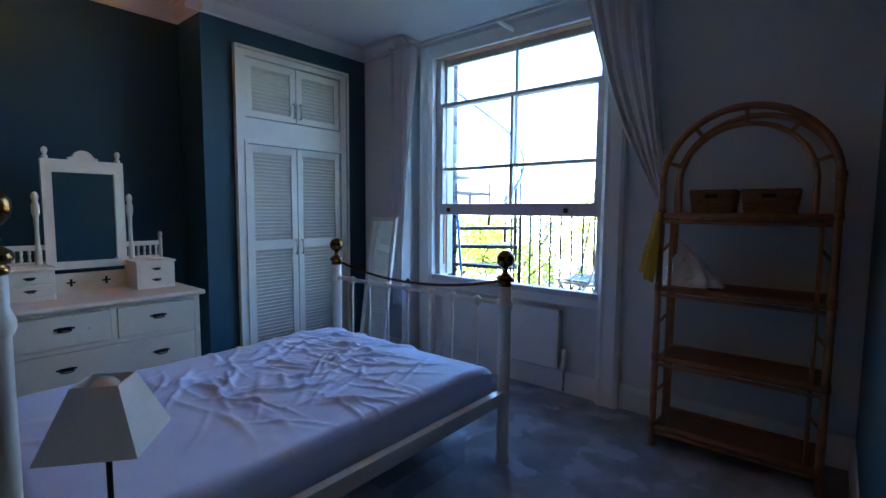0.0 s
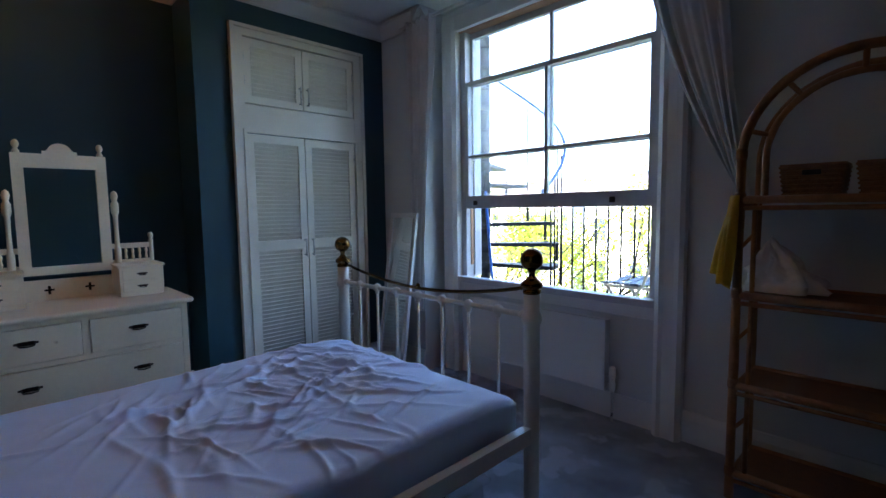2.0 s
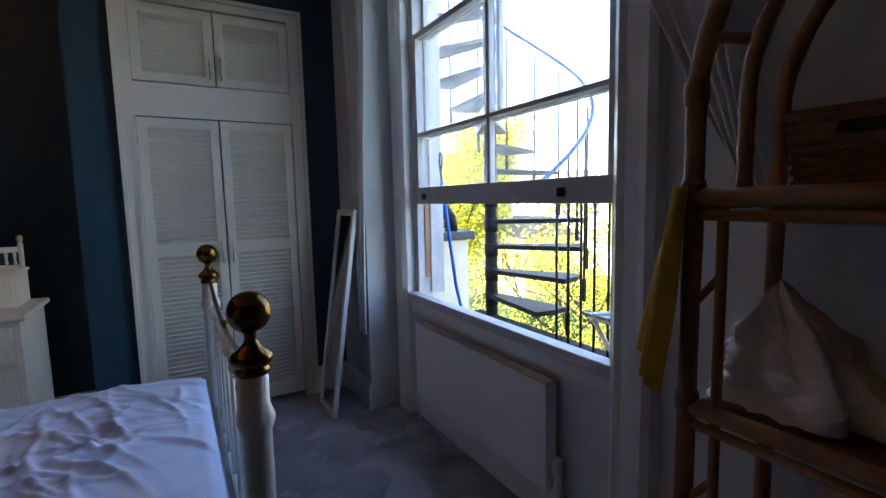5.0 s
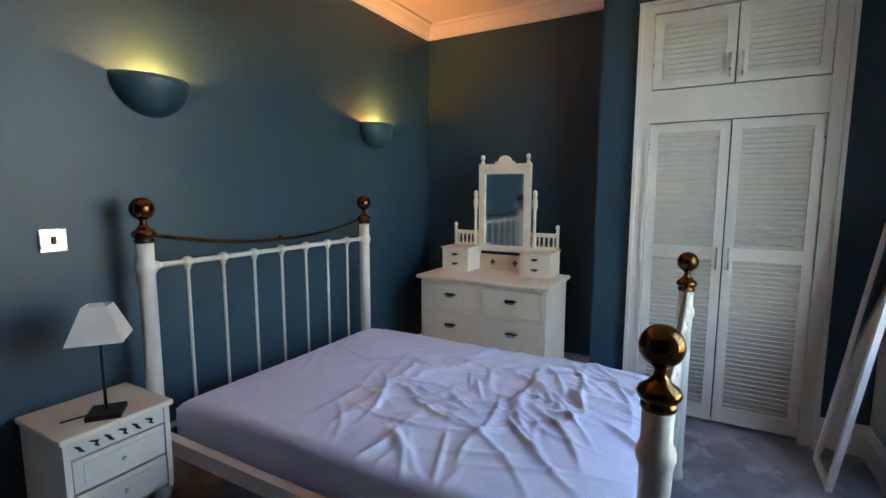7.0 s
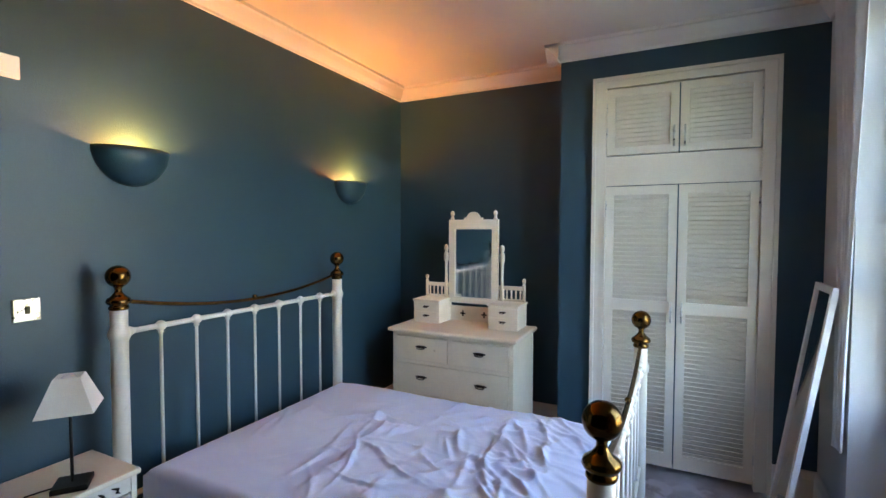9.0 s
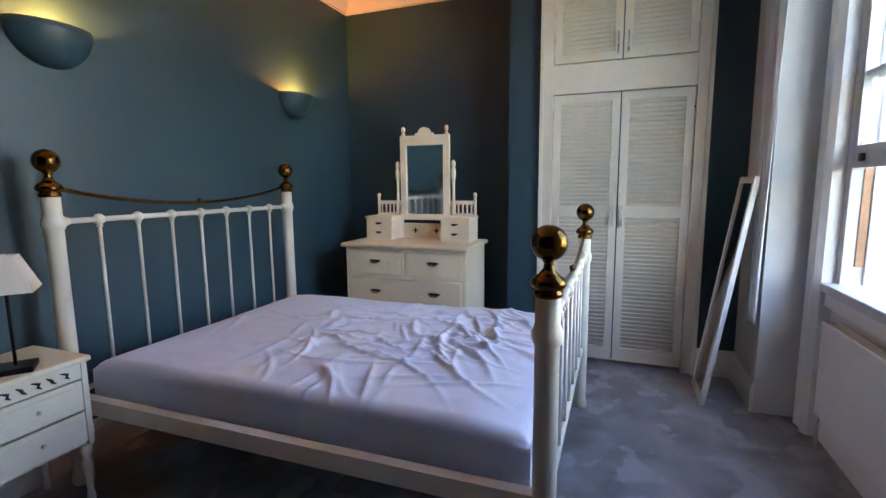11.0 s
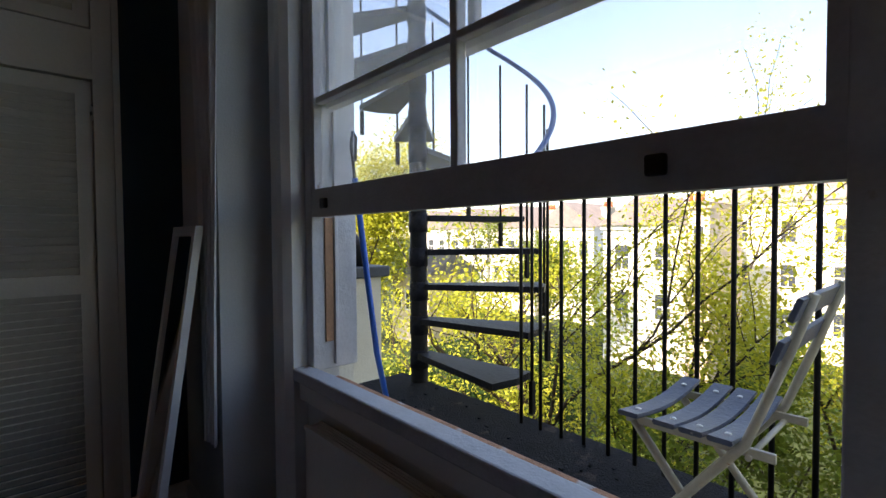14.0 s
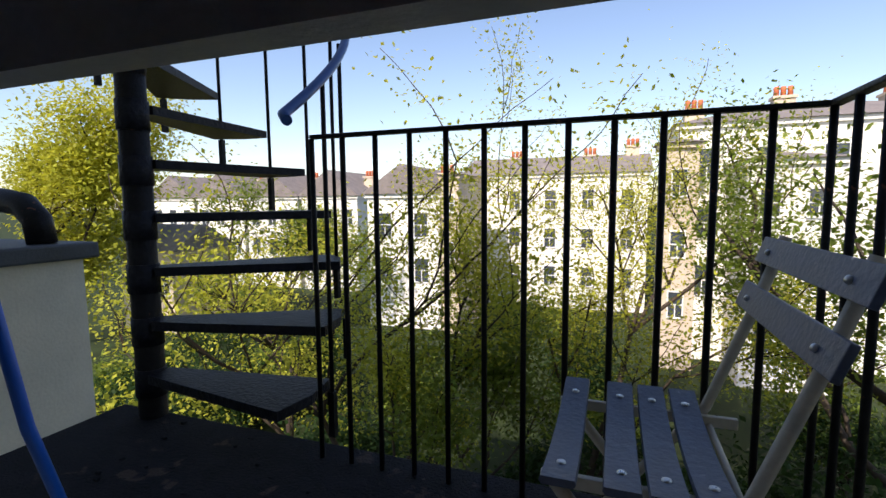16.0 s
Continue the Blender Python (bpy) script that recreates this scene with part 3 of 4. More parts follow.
    for y in (1.055, 1.525):
        part("mirror_post", bm_lathe([(0.018, 1.02), (0.018, 1.10), (0.013, 1.12), (0.011, 1.22), (0.013, 1.30), (0.020, 1.32), (0.020, 1.37), (0.012, 1.385), (0.016, 1.40), (0.019, 1.415), (0.014, 1.435), (0.003, 1.445)], 14, (-2.90, y, 0)), CREAM, d)
    mf = part("mirror_frame", box_list((-2.915, 1.085, 0.965, -2.885, 1.135, 1.62), (-2.915, 1.445, 0.965, -2.885, 1.495, 1.62), (-2.915, 1.135, 0.965, -2.885, 1.445, 1.01), (-2.915, 1.135, 1.545, -2.885, 1.445, 1.62)), CREAM, d)
    bm = bmesh.new()
    out = [(-0.075, 0), (-0.075, 0.016), (-0.05, 0.018)] + [(0.052 * math.cos(t), 0.015 + 0.045 * math.sin(t)) for t in [math.pi * (1 - k / 10) for k in range(11)]] + [(0.05, 0.018), (0.075, 0.016), (0.075, 0)]
    fr, bk = [[bm.verts.new((x, 1.29 + a, 1.62 + b)) for a, b in out] for x in (-2.885, -2.912)]
    bm.faces.new(fr), bm.faces.new(bk[::-1])
    for i in range(len(out)):
        bm.faces.new((fr[i], fr[(i + 1) % len(out)], bk[(i + 1) % len(out)], bk[i]))
    part("crest", bm, CREAM, mf, "carved rounded crest")
    for y in (1.11, 1.47):
        part("mirror_finial", bm_lathe([(0.016, 1.62), (0.016, 1.632), (0.008, 1.645), (0.014, 1.656), (0.017, 1.668), (0.012, 1.684), (0.002, 1.69)], 12, (-2.90, y, 0)), CREAM, mf)
    part("mirror_glass", bm_box(-2.905, 1.135, 1.01, -2.899, 1.445, 1.545), MIRROR, mf)
    mf.location.z = 0.018


dresser()


# ---- nightstand, lamp ----
def nightstand():
    n = thing("nightstand", "white painted bedside cabinet with pierced frieze and two drawers", "nightstand")
    x0, x1, y0, y1, zt = -0.585, -0.232, 0.43, 0.755, 0.61
    part("top", bm_box(x0 - 0.012, y0 - 0.005, zt - 0.022, x1 + 0.012, y1 + 0.014, zt, 0.006), CREAM, n)
    part("body", box_list((x0, y0, 0.255, x0 + 0.02, y1, zt - 0.022), (x1 - 0.02, y0, 0.255, x1, y1, zt - 0.022), (x0 + 0.02, y0, 0.255, x1 - 0.02, y0 + 0.015, zt - 0.022), (x0 + 0.02, y0 + 0.015, 0.255, x1 - 0.02, y1 - 0.02, 0.270)), LOUVRE, n)
    part("frieze", bm_box(x0 + 0.02, y1 - 0.018, 0.525, x1 - 0.02, y1 - 0.004, zt - 0.022), LOUVRE, n)
    for k in range(6):
        x = x0 + 0.06 + k * 0.046
        part("pierced_leaf", bm_tube([(x, y1 - 0.003, 0.537), (x + 0.012, y1 - 0.003, 0.547), (x + 0.016 * (1 if k % 2 else 0.4), y1 - 0.003, 0.557), (x + 0.03, y1 - 0.003, 0.567)], [0.002, 0.006, 0.006, 0.002], 6), BLACKM, n, "dark pierced leaf cutout")
    for z0, z1 in ((0.400, 0.517), (0.273, 0.390)):
        d = part("drawer", box_list((x0 + 0.024, y1 - 0.02, z0, x1 - 0.024, y1 - 0.002, z1), (x0 + 0.055, y1 - 0.002, z0 + 0.02, x1 - 0.055, y1 + 0.002, z1 - 0.02)), LOUVRE, n)
        part("knob", bm_lathe(ball(0.008, 0, 6), 10, ((x0 + x1) / 2, y1 + 0.01, (z0 + z1) / 2)), STEEL, d)
    for x in (x0 + 0.022, x1 - 0.022):
        for y in (y0 + 0.022, y1 - 0.022):
            part("leg", bm_lathe([(0.011, 0), (0.016, 0.03), (0.011, 0.06), (0.014, 0.12), (0.021, 0.175), (0.013, 0.205), (0.022, 0.220), (0.022, 0.255)], 12, (x, y, 0)), LOUVRE, n)


nightstand()


def bedside_lamp():
    m = pose(-0.40, 0.685, 0.61, 0, 0, 52)
    la = thing("table_lamp", "slim dark metal table lamp with square cream shade, unlit", "table lamp", at=m)
    part("base", bm_box(-0.055, -0.055, 0, 0.055, 0.055, 0.02, 0.004), BLACKM, la)
    part("stem", bm_tube([(0, 0, 0.02), (0, 0, 0.32)], 0.0055, 10), BLACKM, la)
    bm = bmesh.new()
    hb, ht, z0, z1, th = 0.085, 0.040, 0.285, 0.408, 0.003
    rings = [[bm.verts.new((sx * h, sy * h, z)) for sx, sy in ((-1, -1), (1, -1), (1, 1), (-1, 1))] for h, z in ((hb, z0), (ht, z1), (ht - th, z1), (hb - th, z0))]
    for a, b in zip(rings, rings[1:] + rings[:1]):
        for k in range(4):
            bm.faces.new((a[k], a[(k + 1) % 4], b[(k + 1) % 4], b[k]))
    part("shade", bm, SHADE, la)
    part("bulb", bm_lathe([(0.012, 0.31), (0.013, 0.335)] + ball(0.029, 0.385, 10)[2:], 16), FROST, la)
    part("cable", bm_tube([(0, -0.055, 0.006), (0.01, -0.09, 0.005), (0.03, -0.13, 0.005)], 0.003, 6), BLACKM, la)


bedside_lamp()


# ---- wall lights, switches ----
def sconce(x):
    s = thing("wall_light", "blue painted half-bowl plaster wall light glowing upwards", "wall light", "pair of wall lights")
    rows = []
    for j in range(13):
        t = math.pi / 2 * j / 12
        r, z = 0.158 * math.cos(t) + 0.001, 1.91 - 0.160 * math.sin(t)
        rows.append([(x + r * math.cos(a), YS + 0.001 + 0.72 * r * math.sin(a), z) for a in [math.pi * k / 24 for k in range(25)]])
    b = surface("bowl", rows, BLUE, s)
    md = b.modifiers.new("thickness", "SOLIDIFY")
    md.thickness, md.offset = 0.007, -1
    part("bulb", bm_lathe(ball(0.02, 0, 8), 14, (x, YS + 0.062, 1.853)), BULB, s, "glowing warm bulb")
    lamp = new("bulb_light", bpy.data.lights.new("bulb_light", "POINT"))
    lamp.data.energy, lamp.data.color, lamp.data.shadow_soft_size = SCONCE_W, (1.0, 0.29, 0.04), 0.03
    lamp.location = (x, YS + 0.062, 1.868)
    lamp.parent = s


sconce(-0.80)
sconce(-2.40)


def plate(name, x, z, w, h, label, category):
    p = thing(name, label, category)
    part("plate", bm_box(x - w / 2, YS + 0.001, z - h / 2, x + w / 2, YS + 0.012, z + h / 2, 0.003), PLASTIC if name != "light_switch" else STEEL, p)
    return p


sw = plate("light_switch", -0.396, 1.235, 0.088, 0.088, "polished metal light switch plate on the blue wall", "light switch")
part("rocker", bm_box(-0.404, YS + 0.012, 1.22, -0.388, YS + 0.018, 1.25, 0.002), BLACKM, sw)
th = plate("thermostat", -0.356, 2.152, 0.085, 0.085, "square white thermostat high on the blue wall", "thermostat")
part("dial", bm_tube([(-0.356, YS + 0.012, 2.152), (-0.356, YS + 0.02, 2.152)], 0.028, 20), PLASTIC, th)


# ---- fitted cupboard ----
def slat_mesh(w):
    me = bpy.data.meshes.new("slat")
    b = bm_box(-0.003, -w / 2, -0.019, 0.003, w / 2, 0.019)
    bmesh.ops.rotate(b, matrix=Matrix.Rotation(radians(38), 3, "Y"), verts=b.verts)
    b.to_mesh(me)
    b.free()
    me.materials.append(LOUVRE)
    return me


def cupboard():
    c = thing("fitted_cupboard", "white painted fitted cupboard with louvred double doors", "cupboard", kind="")
    fx = XW + 0.012
    part("frame", box_list((XW - 0.03, CY0, 0, fx + 0.012, CY0 + 0.085, CZ), (XW - 0.03, CY1 - 0.085, 0, fx + 0.012, CY1, CZ), (XW - 0.03, CY0 + 0.085, CZ - 0.07, fx + 0.012, CY1 - 0.085, CZ), (XW - 0.03, CY0 + 0.085, 1.845, fx + 0.008, CY1 - 0.085, 2.03)), LOUVRE, c)
    part("moulding", box_list((fx + 0.012, CY0, 0, fx + 0.028, CY0 + 0.022, CZ), (fx + 0.012, CY1 - 0.022, 0, fx + 0.028, CY1, CZ), (fx + 0.012, CY0 + 0.022, CZ - 0.022, fx + 0.028, CY1 - 0.022, CZ),
                              (fx + 0.012, CY0 + 0.065, 0, fx + 0.022, CY0 + 0.085, 1.86), (fx + 0.012, CY1 - 0.085, 0, fx + 0.022, CY1 - 0.065, 1.86), (fx + 0.008, CY0 + 0.085, 1.838, fx + 0.022, CY1 - 0.085, 1.86)), LOUVRE, c)
    ym = (CY0 + CY1) / 2
    ya, yb = CY0 + 0.088, CY1 - 0.088
    wide = yb - ya
    sl = slat_mesh(wide / 2 - 0.10)
    for y0, y1, hand in ((ya, ym - 0.004, 1), (ym + 0.004, yb, -1)):
        for z0, z1, mids in ((0.03, 1.835, [1.06]), (2.039, CZ - 0.076, [])):
            x0, x1 = XW - 0.022, XW + 0.010
            rails = [(x0, y0, z0, x1, y0 + 0.05, z1), (x0, y1 - 0.05, z0, x1, y1, z1), (x0, y0 + 0.05, z0, x1, y1 - 0.05, z0 + 0.09 if z0 < 1 else z0 + 0.05), (x0, y0 + 0.05, z1 - 0.055, x1, y1 - 0.05, z1)]
            rails += [(x0, y0 + 0.05, z - 0.035, x1, y1 - 0.05, z + 0.035) for z in mids]
            d = part("door", bm_box(*rails[0]), LOUVRE, c)
            for q in rails[1:]:
                part("door_rail", bm_box(*q), LOUVRE, d)
            spans = [(z0 + 0.09, 1.025), (1.095, z1 - 0.055)] if mids else [(z0 + 0.05, z1 - 0.055)]
            for a, b in spans:
                k = int((b - a) / 0.0275)
                for i in range(k):
                    s = part("slat", sl, LOUVRE, d)
                    s.location = (XW - 0.006, (y0 + y1) / 2, a + (i + 0.5) * (b - a) / k)
            hy = y1 - 0.026 if hand == 1 else y0 + 0.026
            hz = (0.97, 1.10) if mids else (2.07, 2.20)
            part("handle", bm_tube([(x1, hy, hz[0] + 0.01), (x1 + 0.028, hy, hz[0] + 0.01)], 0.005, 8, bm_tube([(x1 + 0.028, hy, hz[0]), (x1 + 0.028, hy, hz[1])], 0.006, 8, bm_tube([(x1, hy, hz[1] - 0.01), (x1 + 0.028, hy, hz[1] - 0.01)], 0.005, 8))), STEEL, d, "brushed steel bar handle")
            for hzg in (z0 + 0.12, z1 - 0.15):
                yy = y0 if hand == 1 else y1
                part("hinge", bm_box(x1, yy - 0.006, hzg, x1 + 0.006, yy + 0.006, hzg + 0.06, 0.001), STEEL, d)


cupboard()


# ---- radiator ----
def radiator():
    r = thing("radiator", "white flat-panel radiator below the window", "radiator")
    x0, x1, z0, z1 = -1.955, -0.85, 0.19, 0.625
    part("panel", bm_box(x0, 3.535, z0, x1, 3.55, z1 - 0.01, 0.005), TRIM, r)
    part("back_panel", bm_box(x0 + 0.01, 3.575, z0 + 0.01, x1 - 0.01, 3.588, z1 - 0.015, 0.004), TRIM, r)
    part("top_grille", box_list(*[(x0 + 0.02, 3.548 + k * 0.011, z1 - 0.012, x1 - 0.02, 3.553 + k * 0.011, z1 - 0.004) for k in range(4)], (x0, 3.533, z1 - 0.014, x1, 3.545, z1), (x0, 3.585, z1 - 0.014, x1, 3.592, z1)), TRIM, r)
    for x in (x0, x1 - 0.008):
        part("end_cap", bm_box(x, 3.540, z0 + 0.01, x + 0.008, 3.59, z1 - 0.003, 0.003), TRIM, r)
    v = part("valve", bm_lathe([(0.012, 0.185), (0.018, 0.20), (0.02, 0.235), (0.014, 0.25), (0.016, 0.27), (0.02, 0.28), (0.02, 0.33), (0.014, 0.34)], 14, (x1 + 0.035, 3.565, 0)), PLASTIC, r)
    part("valve_pipe", bm_tube([(x1, 3.565, 0.22), (x1 + 0.035, 3.565, 0.22), (x1 + 0.035, 3.565, 0.0)], 0.0075, 8), STEEL, v)
    part("pipe", bm_tube([(x0, 3.565, 0.22), (x0 - 0.03, 3.565, 0.22), (x0 - 0.03, 3.565, 0.0)], 0.0075, 8), TRIM, r)
    for x in (x0 + 0.15, x1 - 0.17):
        part("bracket", bm_box(x, 3.588, 0.25, x + 0.02, 3.607, 0.55), STEEL, r)


radiator()


# ---- leaning mirror ----
def leaning_mirror():
    m = thing("leaning_mirror", "narrow white-framed mirror leaning on the wall by the cupboard", "mirror", at=Matrix.Translation((-2.46, 3.128, 0.0)) @ pose(0, 0, 0, -8.2, 0, 0))
    w, h = 0.16, 1.29
    part("frame", box_list((-w, 0, 0, -w + 0.035, 0.025, h), (w - 0.035, 0, 0, w, 0.025, h), (-w + 0.035, 0, 0, w - 0.035, 0.025, 0.035), (-w + 0.035, 0, h - 0.035, w - 0.035, 0.025, h)), TRIM, m)
    part("mirror_glass", bm_box(-w + 0.035, 0.008, 0.035, w - 0.035, 0.014, h - 0.035), MIRROR, m)
    part("backing", bm_box(-w + 0.03, 0.0145, 0.03, w - 0.03, 0.022, h - 0.03), BLACKM, m)


leaning_mirror()


# ---- curtains ----
def curtains():
    zp, yr = 2.70, 3.335
    rod = thing("curtain_rail", "thin white curtain rail above the window", "curtain rail")
    part("rod", bm_tube([(-2.50, yr, zp), (-0.22, yr, zp)], 0.011, 10), TRIM, rod)
    for x, yw in ((-2.46, YP), (-1.30, YN), (-0.27, YN)):
        part("bracket", bm_box(x - 0.01, yr, zp - 0.012, x + 0.01, yw - 0.001, zp + 0.012, 0.002), TRIM, rod)
    left = thing("curtain", "white curtain gathered in soft folds beside the window", "curtain", "pair of curtains")
    rows = []
    for j in range(70):
        v = j / 69
        z = zp + 0.02 - v * 2.22
        k = math.sin(min(v / 0.62, 1) * math.pi / 2) ** 1.4
        xl, xr = -2.42 + 0.02 * k, -2.08 - 0.16 * k - 0.05 * max(0, (v - 0.62) / 0.38)
        row = []
        for i in range(81):
            u = i / 80
            ph = u * 2 * math.pi * 5.5
            fold = (0.026 + 0.010 * math.sin(u * 11 + 1)) * math.sin(ph + 0.8 * math.sin(v * 3.5 + u * 4)) * (1 - 0.55 * k)
            row.append((xl + (xr - xl) * u + 0.008 * math.sin(v * 7 + u * 6), yr - 0.004 + 0.026 * k + fold, z + 0.006 * math.sin(u * 30) * v))
        rows.append(row)
    surface("cloth", rows, CURTAIN, left, 0.003)
    right = thing("curtain", "white curtain swept aside and tucked behind the rattan shelf", "curtain", "pair of curtains")
    rows = []
    for j in range(70):
        v = j / 69
        z = zp + 0.02 - v * 1.39
        cx = -0.435 + 0.275 * v ** 1.7
        w = 0.34 * (1 - v) ** 0.8 + 0.075
        row = []
        for i in range(81):
            u = i / 80
            ph = u * 2 * math.pi * 5 + 0.7 * math.sin(u * 7)
            amp = (0.026 + 0.008 * math.sin(u * 9)) * (1 - 0.6 * v)
            row.append((cx + (u - 0.5) * w + 0.006 * math.sin(v * 8 + u * 5), yr + 0.22 * v ** 0.8 + amp * math.sin(ph + v * 2), z - 0.12 * (u - 0.5) * v))
        rows.append(row)
    surface("cloth", rows, CURTAIN, right, 0.003)


curtains()


# ---- rattan shelf ----
SX0, SX1, SY0, SY1 = -0.095, 0.66, 3.22, 3.53


def rattan_shelf():
    s = thing("rattan_shelf", "arched brown rattan shelf unit standing by the white wall", "shelf unit")
    xm, R, zs = (SX0 + SX1) / 2, (SX1 - SX0) / 2, 1.495

    def hoop(y, r, z0, rad):
        pts = [(xm - r, y, z0 + (zs - z0) * k / 12) for k in range(12)] + [(xm - r * math.cos(a), y, zs + r * math.sin(a)) for a in [math.pi * k / 28 for k in range(29)]] + [(xm + r, y, zs - (zs - z0) * k / 12) for k in range(1, 13)]
        rr = [rad * (1.0 + (0.10 if i % 5 == 0 else 0)) for i in range(len(pts))]
        return bm_tube(pts, rr, 12)
    part("front_hoop", hoop(SY0, R, 0.0, 0.018), CANE, s)
    part("inner_hoop", hoop(SY0 + 0.01, R - 0.085, 1.34, 0.013), CANE, s)
    part("back_hoop", hoop(SY1, R, 0.0, 0.016), CANE, s)
    for a in (18, 52, 90, 128, 162):
        c, q = math.cos(radians(a)), math.sin(radians(a))
        part("spacer", bm_tube([(xm - (R - 0.085) * c, SY0 + 0.008, zs + (R - 0.085) * q), (xm - R * c, SY0, zs + R * q)], 0.010, 8), CANE, s)
    for x in (SX0, SX1):
        for z in (1.335, 0.925, 0.525, 0.125, 1.515):
            part("binding", bm_lathe([(0.020, z - 0.022), (0.022, z - 0.012), (0.022, z + 0.012), (0.020, z + 0.022)], 12, (x, SY0, 0)), CANE_DARK, s)
        inner = x + (0.055 if x < 0.2 else -0.055)
        part("side_cane", bm_tube([(inner, SY0 + 0.005, 0.10), (inner, SY0 + 0.005, 1.32)], 0.010, 10), CANE, s)
        for z in (0.34, 0.74, 1.14):
            part("side_stay", bm_tube([(x, SY0, z - 0.03), (inner, SY0 + 0.005, z + 0.04)], 0.008, 8), CANE, s)
    for z in (1.325, 0.915, 0.515, 0.115):
        sh = part("shelf", bm_box(SX0 + 0.015, SY0 + 0.012, z - 0.010, SX1 - 0.015, SY1 - 0.012, z + 0.006, 0.002), WEAVE, s)
        for y in (SY0, SY1):
            part("shelf_cane", bm_tube([(SX0, y, z), (SX1, y, z)], 0.017, 10), CANE, sh)
            part("under_cane", bm_tube([(SX0, y, z - 0.034), (SX1, y, z - 0.034)], 0.010, 8), CANE, sh)
        for x in (SX0, SX1):
            part("end_cane", bm_tube([(x, SY0, z - 0.014), (x, SY1, z - 0.014)], 0.012, 8), CANE, sh)


rattan_shelf()


def basket(x0, x1, label):
    b = thing("basket", label, "basket", "baskets on the rattan shelf")
    z0, z1, ya, yb, t = 1.3325, 1.465, 3.27, 3.47, 0.012
    bm = bmesh.new()
    xm, ym = (x0 + x1) / 2, (ya + yb) / 2
    rings = [[bm.verts.new((xm + sx * ((x1 - x0) / 2 * f - o), ym + sy * ((yb - ya) / 2 * f - o), z)) for sx, sy in ((-1, -1), (1, -1), (1, 1), (-1, 1))] for f, o, z in ((0.86, 0, z0), (1, 0, z1), (1, t, z1), (0.86, t, z0 + 0.01))]
    for a, c in zip(rings, rings[1:]):
        for k in range(4):
            bm.faces.new((a[k], a[(k + 1) % 4], c[(k + 1) % 4], c[k]))
    bm.faces.new(rings[0][::-1]), bm.faces.new(rings[-1])
    part("body", bm, BASKET, b)
    for k in range(7):
        z = z0 + 0.012 + k * 0.018
        f = 0.865 + 0.135 * (z - z0) / (z1 - z0)
        hx, hy = (x1 - x0) / 2 * f, (yb - ya) / 2 * f
        part("weave_band", bm_tube([(xm - hx, ym - hy, z), (xm + hx, ym - hy, z), (xm + hx, ym + hy, z), (xm - hx, ym + hy, z), (xm - hx, ym - hy, z)], 0.006, 6), BASKET, b)
    part("handle_hole", bm_box(xm - 0.03, ya - 0.004, z1 - 0.045, xm + 0.03, ya + 0.004, z1 - 0.025, 0.003), BLACKM, b)


basket(0.03, 0.24, "small brown woven basket on the top shelf")
basket(0.27, 0.51, "larger brown woven basket on the top shelf")


def crumpled(name, label, cat, cx, cy, z0, w, d, h, material, seed):
    t = thing(name, label, cat)
    rows = []
    for j in range(32):
        v = j / 31
        row = []
        for i in range(49):
            a = 2 * math.pi * i / 48
            r = (1 - v ** 3.0) ** 0.8 * (1 - 0.45 * v) * (1 + 0.55 * noise.noise(Vector((math.cos(a) * 2.2, math.sin(a) * 2.2, v * 3 + seed))) + 0.35 * abs(noise.noise(Vector((math.cos(a) * 6, math.sin(a) * 6, v * 6 + seed)))))
            row.append((cx + w * r * math.cos(a) - 0.05 * v * v, cy + d * r * math.sin(a), z0 + h * v * (0.85 + 0.25 * noise.noise(Vector((math.cos(a) * 3, math.sin(a) * 3, seed))))))
        rows.append(row)
    surface("cloth", rows, material, t)


crumpled("crumpled_cloth", "crumpled pale linen cloth heaped on a rattan shelf", "cloth", 0.045, 3.36, 0.934, 0.135, 0.11, 0.24, LINEN, 3.0)


def hanging_cloth():
    t = thing("yellow_cloth", "mustard yellow cloth hanging from the rattan shelf", "cloth")
    rows = []
    for j in range(36):
        v = j / 35
        z = 1.345 - v * 0.37
        w = 0.03 + 0.085 * v ** 0.9
        row = []
        for i in range(41):
            u = i / 40
            row.append((SX0 - 0.018 - 0.012 * v - 0.02 * v - 0.75 * w * (u - 0.5) + 0.012 * math.sin(u * 15 + v * 3), SY0 - 0.02 - 0.03 * v + w * (u - 0.5) * 0.75 + 0.012 * math.cos(u * 17), z + 0.05 * (u - 0.5) * v + 0.01 * math.sin(u * 9) * v))
        rows.append(row)
    surface("cloth", rows, YELLOW, t, 0.004)


hanging_cloth()

# ---- balcony ----
BZ = 0.345
bal = thing("balcony", "small felt-covered balcony platform outside the window", "balcony", kind="structure")
part("deck", bm_box(-2.98, 3.875, BZ - 0.14, -0.46, 4.70, BZ, 0.01), ASPHALT, bal, "worn dark roofing felt")
for x in (-2.7, -0.7):
    part("bracket", bm_tube([(x, 3.88, BZ - 1.0), (x, 4.62, BZ - 0.15)], 0.035, 8), IRON, bal)
rng = random.Random(9)
for k in range(60):
    x, y = rng.uniform(-2.6, -0.6), rng.uniform(4.02, 4.66)
    part("grit", bm_box(x, y, BZ, x + rng.uniform(0.006, 0.02), y + rng.uniform(0.006, 0.015), BZ + rng.uniform(0.003, 0.009)), ASPHALT, bal)


